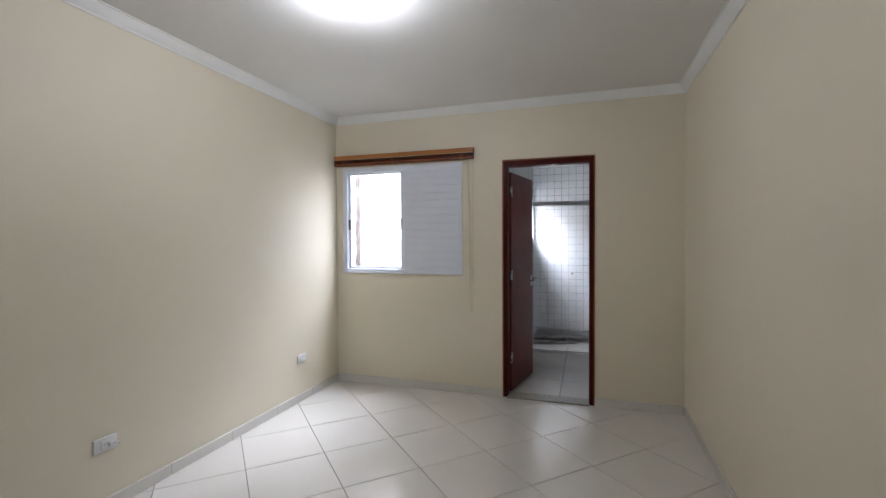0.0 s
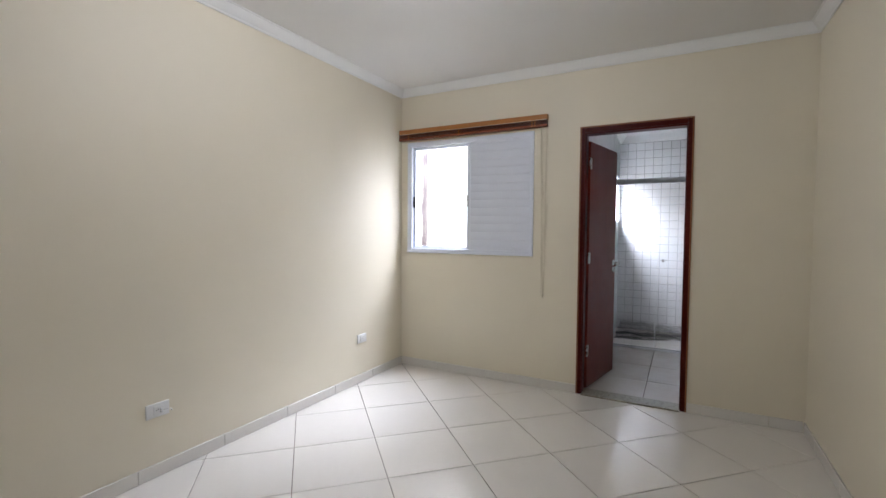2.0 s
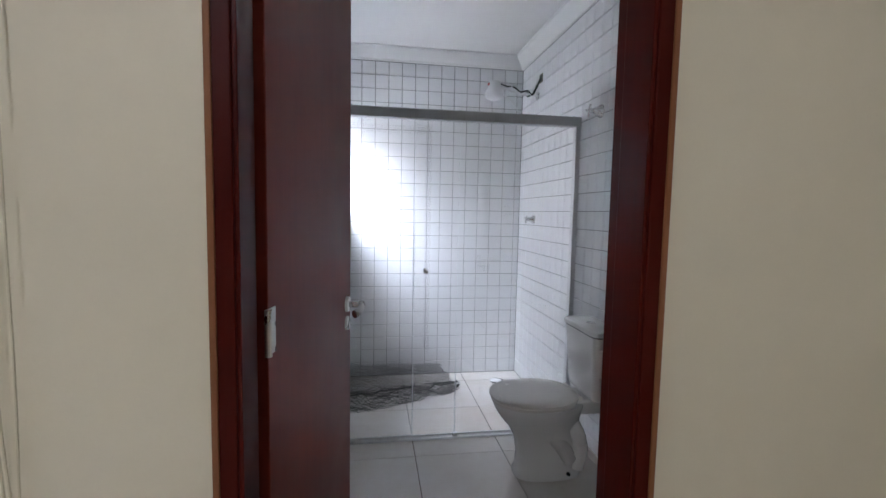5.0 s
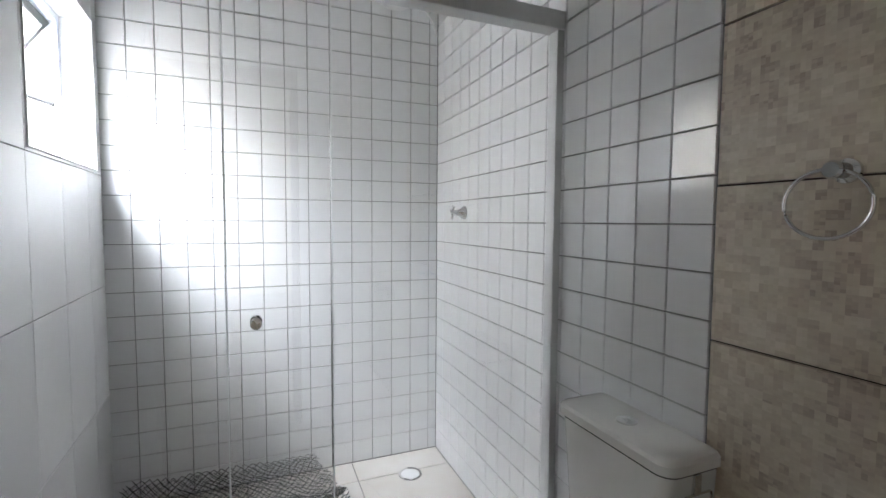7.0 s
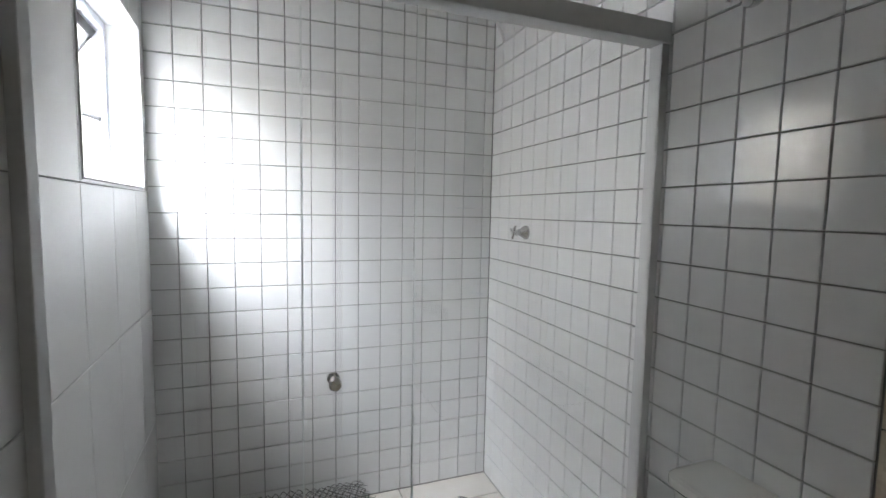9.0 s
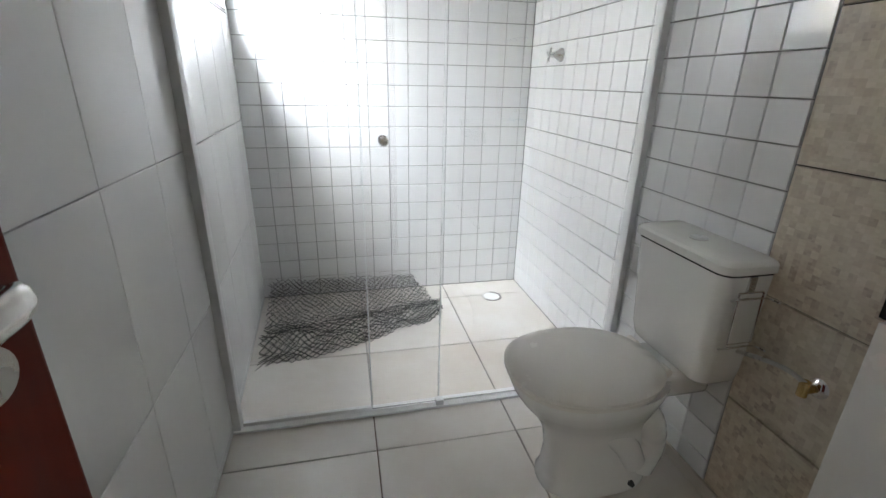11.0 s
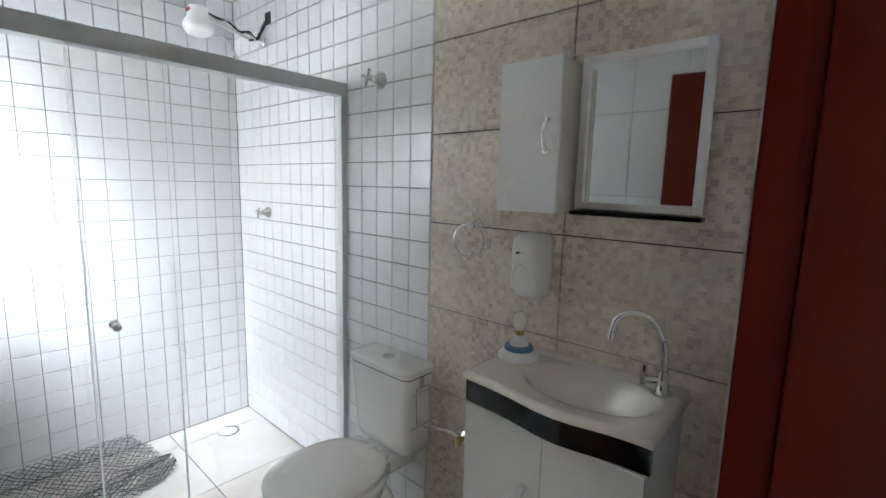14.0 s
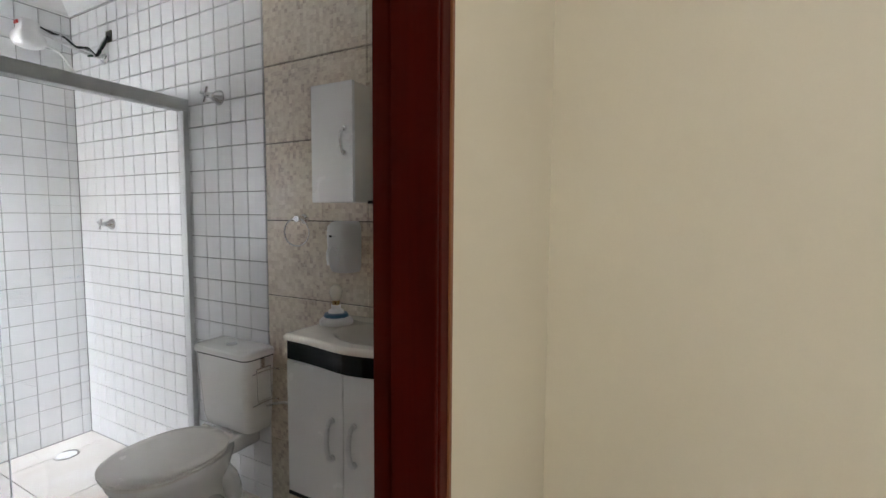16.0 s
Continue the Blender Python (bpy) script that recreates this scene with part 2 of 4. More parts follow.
def thing(name, loc, label, category, group="", kind=""):
    ob = new(name)
    ob.empty_display_size = 0.05
    ob.location = loc
    WORLD[ob] = Matrix.Translation(loc)
    return tagged(ob, label, category, group, kind)


def part(name, bm, material, parent=None, label="", smooth=None, kind=""):
    """One mesh from world coordinates, under its thing."""
    me = bpy.data.meshes.new(name)
    bmesh.ops.recalc_face_normals(bm, faces=bm.faces)
    if smooth:
        for f in bm.faces:
            f.smooth = True
        for e in bm.edges:
            if len(e.link_faces) == 2 and e.calc_face_angle(0) > radians(smooth):
                e.smooth = False
    bm.to_mesh(me)
    bm.free()
    for m in material if isinstance(material, tuple) else (material,):
        me.materials.append(m)
    ob = new(name, me)
    if parent:
        ob.parent = parent
        ob.matrix_parent_inverse = WORLD[parent].inverted() if parent in WORLD else Matrix()
    return tagged(ob, label, kind=kind)


def structure(name, bm, material, label, category, smooth=None):
    return tagged(part(name, bm, material, None, label, smooth), category=category, kind="structure")


def B():
    return bmesh.new()


def box(bm, x0, x1, y0, y1, z0, z1, bevel=0.0, seg=2, m=None):
    r = bmesh.ops.create_cube(bm, size=1)
    vs = r["verts"]
    for v in vs:
        v.co = Vector(((x0 + x1) / 2 + v.co.x * (x1 - x0), (y0 + y1) / 2 + v.co.y * (y1 - y0), (z0 + z1) / 2 + v.co.z * (z1 - z0)))
    if m is not None:
        for v in vs:
            v.co = m @ v.co
    if bevel:
        es = list({e for v in vs for e in v.link_edges})
        bmesh.ops.bevel(bm, geom=es, offset=bevel, segments=seg, affect="EDGES", profile=0.6)
    return bm


def cube(*a, **k):
    return box(B(), *a, **k)


def rod(bm, a, b, r, r2=None, seg=16):
    a, b = Vector(a), Vector(b)
    m = Matrix.Translation((a + b) / 2) @ (b - a).to_track_quat("Z", "Y").to_matrix().to_4x4()
    bmesh.ops.create_cone(bm, cap_ends=True, segments=seg, radius1=r, radius2=r if r2 is None else r2, depth=(b - a).length, matrix=m)
    return bm


def smooth_line(pts, n=6):
    """Catmull-Rom through the points."""
    p = [Vector(q) for q in pts]
    p = [2 * p[0] - p[1]] + p + [2 * p[-1] - p[-2]]
    out = []
    for i in range(1, len(p) - 2):
        for k in range(n):
            t = k / n
            a, b, c, d = p[i - 1:i + 3]
            out.append(0.5 * ((2 * b) + (c - a) * t + (2 * a - 5 * b + 4 * c - d) * t * t + (3 * b - a - 3 * c + d) * t ** 3))
    return out + [p[-2]]


def tube(bm, pts, r, seg=8, n=6, squash=1.0):
    line = smooth_line(pts, n) if n else [Vector(q) for q in pts]
    rings = []
    for i, q in enumerate(line):
        d = (line[min(i + 1, len(line) - 1)] - line[max(i - 1, 0)]).normalized()
        side = d.cross(Vector((0, 0, 1)) if abs(d.z) < 0.95 else Vector((0, 1, 0))).normalized()
        up = side.cross(d)
        rings.append([bm.verts.new(q + r * (math.cos(2 * math.pi * k / seg) * side + squash * math.sin(2 * math.pi * k / seg) * up)) for k in range(seg)])
    for a, b in zip(rings, rings[1:]):
        for k in range(seg):
            bm.faces.new((a[k], a[(k + 1) % seg], b[(k + 1) % seg], b[k]))
    if seg > 2:
        bm.faces.new(rings[0]), bm.faces.new(rings[-1])
    return bm


def lathe(bm, prof, m=None, seg=28):
    """Turns (radius, height) rows about z, then lays them by m."""
    m = m or Matrix()
    rings = [[bm.verts.new(m @ Vector((r * math.cos(2 * math.pi * k / seg), r * math.sin(2 * math.pi * k / seg), h))) for k in range(seg)] for r, h in prof]
    for a, b in zip(rings, rings[1:]):
        for k in range(seg):
            bm.faces.new((a[k], a[(k + 1) % seg], b[(k + 1) % seg], b[k]))
    bm.faces.new(rings[0]), bm.faces.new(rings[-1])
    return bm


def loft(bm, rings):
    vs = [[bm.verts.new(p) for p in ring] for ring in rings]
    for a, b in zip(vs, vs[1:]):
        for k in range(len(a)):
            bm.faces.new((a[k], a[(k + 1) % len(a)], b[(k + 1) % len(a)], b[k]))
    bm.faces.new(vs[0]), bm.faces.new(vs[-1])
    return bm


def oval(cx, cy, z, rx, ry, n=36, power=2.0, back=None):
    """A ring in the plane z; back cuts it straight at that x."""
    out = []
    for k in range(n):
        a = 2 * math.pi * k / n
        c, s = math.cos(a), math.sin(a)
        x = cx + rx * math.copysign(abs(c) ** (2 / power), c)
        y = cy + ry * math.copysign(abs(s) ** (2 / power), s)
        out.append(Vector((min(x, back) if back else x, y, z)))
    return out


def profile_run(bm, prof, ends):
    """Sweeps a closed (out, z) outline straight from one end to the other; ends: two (origin, outward)."""
    loft(bm, [[Vector((o[0] + n[0] * d, o[1] + n[1] * d, z)) for d, z in prof] for o, n in ends])
    return bm


# ---- walls, floors, ceilings ----
XE, XL, XR, YB, YT = 3.172, 1.70, 3.145, 2.845, 0.13
BACK, CEIL, BCEIL = -5.2, 2.65, 2.585
DX0, DX1, DTOP = 1.697, 2.482, 2.135
WX0, WX1, WZ0, WZ1 = 0.088, 1.308, 1.112, 2.135
VY0, VY1, VZ0, VZ1 = 2.12, 2.775, 1.445, 2.03
# the wall beside the shower runs slightly outwards from the screen
SPLIT, XNW = 1.78, 1.652
SKEW = Matrix.Translation((XL, SPLIT, 0)) @ Matrix.Rotation(math.atan2(XL - XNW, YB - SPLIT), 4, "Z") @ Matrix.Translation((-XL, -SPLIT, 0))

bm = B()
box(bm, -0.2, XE + 0.2, BACK - 0.2, 0.0, -0.2, -0.008)
bedroom_floor = structure("floor", bm, GROUT_FLOOR, "cream polished ceramic tiles laid diagonally", "floor")
bm = B()
box(bm, XL - 0.15, XR + 0.15, 0.0, 1.782, -0.2, -0.009)
bath_floor = structure("floor_bathroom", bm, GROUT_BATH, "marbled white square ceramic floor tiles", "floor")

shower_floor = structure("floor_shower", cube(XL - 0.15, XR + 0.15, 1.782, YB + 0.15, -0.2, -0.009), GROUT_PALE, "pale marbled square tiles in the shower", "floor")

structure("ceiling", cube(-0.2, XE + 0.2, BACK - 0.2, 0.13, CEIL, CEIL + 0.15), WHITE_PAINT, "flat white painted bedroom ceiling", "ceiling")
structure("ceiling_bathroom", cube(XL - 0.15, XR + 0.15, 0.131, YB + 0.15, BCEIL, BCEIL + 0.2), WHITE_PAINT, "flat white painted bathroom ceiling", "ceiling")

structure("wall_west", cube(-0.2, 0, BACK - 0.2, 0, -0.2, CEIL), PAINT, "smooth cream yellow painted bedroom wall", "wall")
structure("wall_east", cube(XE, XE + 0.2, BACK - 0.2, 0, -0.2, CEIL), PAINT, "smooth cream yellow painted bedroom wall", "wall")
structure("wall_south", cube(0, XE, BACK - 0.2, BACK, -0.2, CEIL), PAINT, "smooth cream yellow painted bedroom wall", "wall")
bm = B()
for x0, x1, z0, z1 in ((-0.2, WX0, -0.2, CEIL), (WX0, WX1, -0.2, WZ0), (WX0, WX1, WZ1, CEIL), (WX1, DX0, -0.2, CEIL), (DX0, DX1, DTOP, CEIL), (DX1, XE + 0.2, -0.2, CEIL)):
    box(bm, x0, x1, 0, YT, z0, z1)
wall_north = structure("wall_north", bm, PAINT, "cream yellow painted wall with window and door", "wall")

bm = B()
box(bm, XL - 0.15, XL - 0.008, YT, SPLIT, -0.2, BCEIL)
for y0, y1, z0, z1 in ((SPLIT, VY0, -0.2, BCEIL), (VY0, VY1, -0.2, VZ0), (VY0, VY1, VZ1, BCEIL), (VY1, YB + 0.15, -0.2, BCEIL)):
    box(bm, XL - 0.15, XL - 0.008, y0, y1, z0, z1, m=SKEW)
bath_west = structure("wall_bathroom_west", bm, GROUT, "large white wall tiles with thin grey joints", "wall")
bath_north = structure("wall_bathroom_north", cube(XNW - 0.03, XR + 0.15, YB + 0.008, YB + 0.15, -0.2, BCEIL), GROUT, "shower wall of small white square tiles", "wall")
bath_east = structure("wall_bathroom_east", cube(XR + 0.008, XR + 0.15, 1.2355, YB + 0.008, -0.2, BCEIL), GROUT, "wall of small white square tiles", "wall")
bath_east_beige = structure("wall_bathroom_vanity", cube(XR + 0.009, XR + 0.15, YT, 1.2355, -0.2, BCEIL), GROUT_BROWN, "beige mosaic ceramic tiled vanity wall", "wall")
bath_south = structure("wall_bathroom_south", cube(DX1 + 0.002, XR + 0.009, YT, YT + 0.012, 0, BCEIL), BIG_TILE, "white tiled wall beside the door", "wall")
structure("wall_bathroom_lintel", cube(XL - 0.008, DX1 + 0.002, YT, YT + 0.012, DTOP, BCEIL), BIG_TILE, "white tiled wall over the door", "wall")

# open light well beside both windows
bm = B()
box(bm, -0.25, -0.05, YT, 3.3, -0.2, 3.1)
boundary = structure("wall_boundary", bm, STREAKED, "bright rain-streaked cream stucco boundary wall outdoors", "wall")
part("painted_edge", cube(-0.05, -0.044, YT + 0.002, 0.30, -0.02, 3.1), OCHRE, boundary, "ochre painted strip")
structure("wall_well_end", cube(-0.25, XL - 0.15, 3.3, 3.45, -0.2, 3.1), STUCCO, "cream stucco wall closing the light well", "wall")
structure("ground", cube(-0.25, XL - 0.15, YT, 3.3, -0.25, -0.03), CONCRETE, "grey concrete floor of the light well", "ground")

# crown mouldings
CROWN = [(0, -0.062), (0.008, -0.062), (0.012, -0.052), (0.022, -0.044), (0.036, -0.026), (0.046, -0.016), (0.05, -0.008), (0.058, -0.006), (0.058, 0), (0, 0)]


def crown(name, runs, top, size):
    bm = B()
    pr = [(d * size, top + z * size) for d, z in CROWN]
    for a, b, na, nb in runs:
        profile_run(bm, pr, ((a, na), (b, nb)))
    return structure(name, bm, PLASTER, "white plaster crown moulding along the ceiling", "trim", smooth=25)


def crown_room(name, x0, x1, y0, y1, top, size=1.0):
    crown(name, [((x0, y0), (x1, y0), (1, 1), (-1, 1)), ((x1, y0), (x1, y1), (-1, 1), (-1, -1)), ((x1, y1), (x0, y1), (-1, -1), (1, -1)), ((x0, y1), (x0, y0), (1, -1), (1, 1))], top, size)


crown_room("crown_moulding", 0.001, XE - 0.001, BACK + 0.001, -0.001, CEIL - 0.001, 1.05)
x0, x1, y0, y1 = XL + 0.001, XR - 0.001, YT + 0.013, YB - 0.001
crown("crown_moulding_bathroom", [((x0, y0), (x1, y0), (1, 1), (-1, 1)), ((x1, y0), (x1, y1), (-1, 1), (-1, -1)), ((x1, y1), (XNW, y1), (-1, -1), (1, -1)), ((XNW, y1), (x0, SPLIT), (1, -1), (1, 0)), ((x0, SPLIT), (x0, y0), (1, 0), (1, 1))], BCEIL - 0.001, 1.5)

# tiled baseboards in pieces
base_root = structure("baseboard", cube(0.0005, 0.004, BACK + 0.01, -0.01, 0.001, 0.068), GROUT, "cream ceramic baseboard tiles along the walls", "baseboard")


def skirting(along, fixed, a, b, inward, step=0.49, first=None):
    q = a
    n = first or step
    while q < b - 0.01:
        e = min(q + n, b)
        lo, hi = (fixed, fixed + inward * 0.011) if inward > 0 else (fixed + inward * 0.011, fixed)
        bm = cube(lo, hi, q + 0.001, e - 0.001, 0.001, 0.072, bevel=0.002, seg=1) if along == "y" else cube(q + 0.001, e - 0.001, lo, hi, 0.001, 0.072, bevel=0.002, seg=1)
        part("baseboard_tile", bm, FLOOR_TILE, base_root)
        q, n = e, step


skirting("y", 0.0045, BACK, -0.012, 1, first=0.31)
skirting("x", -0.0005, 0.016, DX0 - 0.002, -1, first=0.40)
skirting("x", -0.0005, DX1 + 0.002, XE - 0.013, -1)
skirting("y", XE - 0.0005, BACK, -0.012, -1)


structure("baseboard_bathroom", cube(XR - 0.010, XR - 0.0005, YT + 0.014, 1.75, 0.001, 0.045, 0.002), BATH_TILE, "low pale tile strip along the bathroom wall", "baseboard")


# ---- bedroom window ----
def bedroom_window():
    w = thing("window_1", (0.7, 0, WZ0), "white aluminium sliding window with louvred shutter half", "window", kind="structure")
    bm = B()
    y0, y1 = -0.012, 0.085
    box(bm, WX0 - 0.012, WX0 + 0.038, y0, y1, WZ0 - 0.012, WZ1 + 0.012, 0.003)
    box(bm, WX1 - 0.012, WX1 + 0.012, y0, y1, WZ0 - 0.012, WZ1 + 0.012, 0.003)
    box(bm, WX0 + 0.038, WX1 - 0.012, y0, y1, WZ0 - 0.012, WZ0 + 0.03, 0.003)
    box(bm, WX0 + 0.038, WX1 - 0.012, y0, y1, WZ1 - 0.036, WZ1 + 0.012, 0.003)
    for k in range(2):
        box(bm, WX0 + 0.038, WX1 - 0.012, 0.012 + 0.03 * k, 0.017 + 0.03 * k, WZ0 + 0.03, WZ0 + 0.042)
    part("window_frame", bm, ALU_WHITE, w)
    # glazed sash
    bm = B()
    a, b, c, d = WX0 + 0.04, 0.722, WZ0 + 0.032, WZ1 - 0.038
    for q in ((a, a + 0.022, c, d), (b - 0.03, b, c, d), (a + 0.022, b - 0.03, c, c + 0.022), (a + 0.022, b - 0.03, d - 0.022, d)):
        box(bm, q[0], q[1], 0.02, 0.042, q[2], q[3], 0.002)
    sash = part("sash", bm, ALU_WHITE, w)
    pane = part("pane", cube(a + 0.02, b - 0.028, 0.029, 0.033, c + 0.02, d - 0.02), GLASS, sash, "clear glass pane")
    pane.visible_shadow = False
    for x in (a + 0.005, b - 0.02):
        bm = cube(x, x + 0.016, 0.004, 0.021, 1.53, 1.635, 0.004)
        box(bm, x + 0.004, x + 0.012, -0.006, 0.005, 1.56, 1.59, 0.002)
        part("catch", bm, BLACK, sash, "black plastic sash catch")
    # louvred shutter leaf
    bm = B()
    a, b = 0.716, WX1 - 0.014
    for q in ((a, a + 0.02, c, d), (b - 0.012, b, c, d), (a + 0.02, b - 0.012, c, c + 0.016), (a + 0.02, b - 0.012, d - 0.012, d)):
        box(bm, q[0], q[1], -0.004, 0.018, q[2], q[3], 0.002)
    leaf = part("shutter", bm, ALU_WHITE, w, "white louvred shutter")
    n = 13
    h = (d - c - 0.03) / n
    bm = B()
    prof = [(-0.004, 0.0), (-0.008, 0.002), (-0.0095, 0.012), (-0.008, h * 0.8), (-0.003, h + 0.003), (-0.001, h + 0.003), (-0.003, h * 0.8), (-0.005, 0.02), (-0.003, 0.008)]
    loft(bm, [[Vector((x, 0.010 + y, z)) for y, z in prof] for x in (a + 0.021, b - 0.013)])
    me = None
    for k in range(n):
        if me is None:
            first = part("slat", bm, ALU_WHITE, leaf, smooth=40)
            me = first.data
            first.location = (0, 0, c + 0.016)
        else:
            s = new("slat", me)
            s.parent = leaf
            s.location = (0, 0, c + 0.016 + k * h)
    part("backing", cube(a + 0.021, b - 0.013, 0.013, 0.017, c + 0.016, d - 0.012), ALU_WHITE, leaf)
    part("window_sill", cube(WX0 - 0.012, WX1 + 0.012, -0.022, -0.012, WZ0 - 0.012, WZ0 + 0.006, 0.003), ALU_WHITE, w)


bedroom_window()


# ---- bathroom door ----
def bathroom_door():
    d = thing("door_1", (2.09, 0.06, 0), "dark red wooden bathroom door standing open", "door", kind="structure")
    fw = 0.036
    for name, q in (("jamb", (DX0 + 0.003, DX0 + fw, 0.001, DTOP - 0.002)), ("jamb", (DX1 - 0.036, DX1 - 0.003, 0.001, DTOP - 0.002)), ("head", (DX0 + fw, DX1 - 0.036, 2.092, DTOP - 0.002))):
        bm = cube(q[0], q[1], -0.008, 0.135, q[2], q[3], 0.003)
        j = part(name, bm, RED_FRAME, d)
    # rebate strips
    part("stop", cube(DX0 + fw, DX0 + fw + 0.008, -0.004, 0.09, 0.012, 2.092, 0.002), RED_FRAME, d)
    part("stop", cube(DX1 - 0.044, DX1 - 0.036, -0.004, 0.09, 0.012, 2.092, 0.002), RED_FRAME, d)
    part("stop", cube(DX0 + fw + 0.008, DX1 - 0.044, -0.004, 0.09, 2.078, 2.092, 0.002), RED_FRAME, d)
    bm = B()
    for q in ((DX0 - 0.003, DX0 + 0.008, 0.001, DTOP + 0.003), (DX1 - 0.008, DX1 + 0.003, 0.001, DTOP + 0.003)):
        box(bm, q[0], q[1], -0.012, -0.006, q[2], q[3], 0.002)
    box(bm, DX0 + 0.008, DX1 - 0.008, -0.012, -0.006, DTOP - 0.008, DTOP + 0.003, 0.002)
    part("trim", bm, ORANGE_WOOD, d, "worn orange wooden edge")
    # leaf, turned about its hinge
    ang = 79.5
    m = Matrix.Translation((1.752, 0.122, 0)) @ Matrix.Rotation(radians(ang), 4, "Z")
    bm = cube(0.0, 0.665, -0.002, 0.033, 0.014, 2.045, bevel=0.003, m=m)
    leaf = part("leaf", bm, RED_WOOD, d, "dark red varnished wooden leaf")
    for z in (0.28, 1.05, 1.82):
        bm = B()
        rod(bm, m @ Vector((-0.008, -0.006, z)), m @ Vector((-0.008, -0.006, z + 0.09)), 0.007, seg=12)
        box(bm, -0.002, 0.03, -0.0045, -0.0015, z, z + 0.09, m=m)
        part("hinge", bm, STEEL, leaf, "steel hinge")
    for side in (-1, 1):
        y0 = -0.002 if side < 0 else 0.033
        P = lambda x, y, z: m @ Vector((x, y0 + side * y, z))
        bm = B()
        rod(bm, P(0.612, -0.001, 1.025), P(0.612, 0.009, 1.025), 0.026, 0.024, 24)
        rod(bm, P(0.612, 0.009, 1.025), P(0.612, 0.045, 1.025), 0.011, 0.010, 18)
        tube(bm, [P(0.612, 0.045, 1.025), P(0.60, 0.054, 1.027), P(0.57, 0.058, 1.025), P(0.545, 0.055, 1.018), P(0.522, 0.046, 1.012)], 0.0095, 10, 5, 1.4)
        part("handle", bm, STEEL, leaf, "brushed steel lever handle", smooth=50)
        bm = B()
        rod(bm, P(0.612, -0.001, 0.962), P(0.612, 0.007, 0.962), 0.025, 0.023, 24)
        rose = part("keyhole_rose", bm, STEEL, leaf, "round steel keyhole cover", smooth=50)
        bm = B()
        rod(bm, P(0.612, 0.0068, 0.966), P(0.612, 0.0078, 0.966), 0.005, seg=12)
        box(bm, 0.6095, 0.6145, y0 + side * 0.0074 - 0.0006, y0 + side * 0.0074 + 0.0006, 0.950, 0.966, m=m)
        part("keyhole", bm, BLACK, leaf, "dark keyhole")
    # chipped varnish beside the lock edge
    bm = cube(0.659, 0.6662, -0.0032, 0.0, 1.17, 1.29, 0.001, m=m)
    part("chip", bm, CORD, leaf, "chipped pale bare wood edge")
    part("threshold", cube(DX0 + 0.04, DX1 - 0.04, -0.03, 0.128, -0.02, 0.012, 0.003), GRANITE, d, "speckled grey granite threshold")


bathroom_door()


# ---- bedroom things ----
def blind():
    b = thing("wooden_blind", (0.72, -0.03, 2.165), "raised honey and dark wooden venetian blind above window", "blind")
    x0, x1 = 0.004, 1.438
    part("headrail", cube(x0, x1, -0.052, -0.002, 2.222, 2.264, 0.003), BLIND_LIGHT, b, "honey wood headrail")
    for k in range(6):
        z = 2.190 + k * 0.0048
        j = 0.0015 * math.sin(k * 2.3)
        part("slat", cube(x0 + 0.004, x1 - 0.004, -0.054 + j, -0.006 + j, z, z + 0.0036, 0.001, 1), BLIND_DARK, b)
    part("bottom_rail", cube(x0 + 0.002, x1 - 0.002, -0.055, -0.005, 2.166, 2.187, 0.004), BLIND_RED, b, "dark red-brown bottom rail")
    part("ladder_strip", cube(x0, x1, -0.0545, -0.052, 2.2195, 2.2225), CORD, b, "cream strip")
    for x in (0.11, 0.64, 1.31, 1.335):
        bm = B()
        box(bm, x, x + 0.007, -0.0575, -0.0555, 2.163, 2.222)
        part("ladder_tape", bm, BLIND_LIGHT, b)
    bm = B()
    for xa, xb, zend in ((1.382, 1.40, 0.84), (1.386, 1.412, 0.80), (1.432, 1.418, 0.86)):
        pts = [(xa, -0.035, 2.225)]
        for k in range(1, 7):
            t = k / 7
            pts.append((xa + (xb - xa) * t ** 2 + 0.005 * math.sin(5 * t + xa * 90), -0.02 + 0.004 * math.sin(7 * t), 2.225 + (zend - 2.225) * t))
        pts.append((xb, -0.014, zend))
        tube(bm, pts, 0.0019, 6, 4)
    tube(bm, [(1.40, -0.014, 0.84), (1.395, -0.014, 0.80), (1.405, -0.014, 0.785), (1.416, -0.014, 0.81), (1.418, -0.014, 0.86)], 0.0019, 6, 4)
    cord = part("cord", bm, CORD, b, "thin cream pull cords")
    part("tassel", lathe(B(), [(0.004, 0.0), (0.009, 0.006), (0.008, 0.02), (0.004, 0.03)], Matrix.Translation((1.412, -0.014, 0.762))), CORD, cord)


blind()


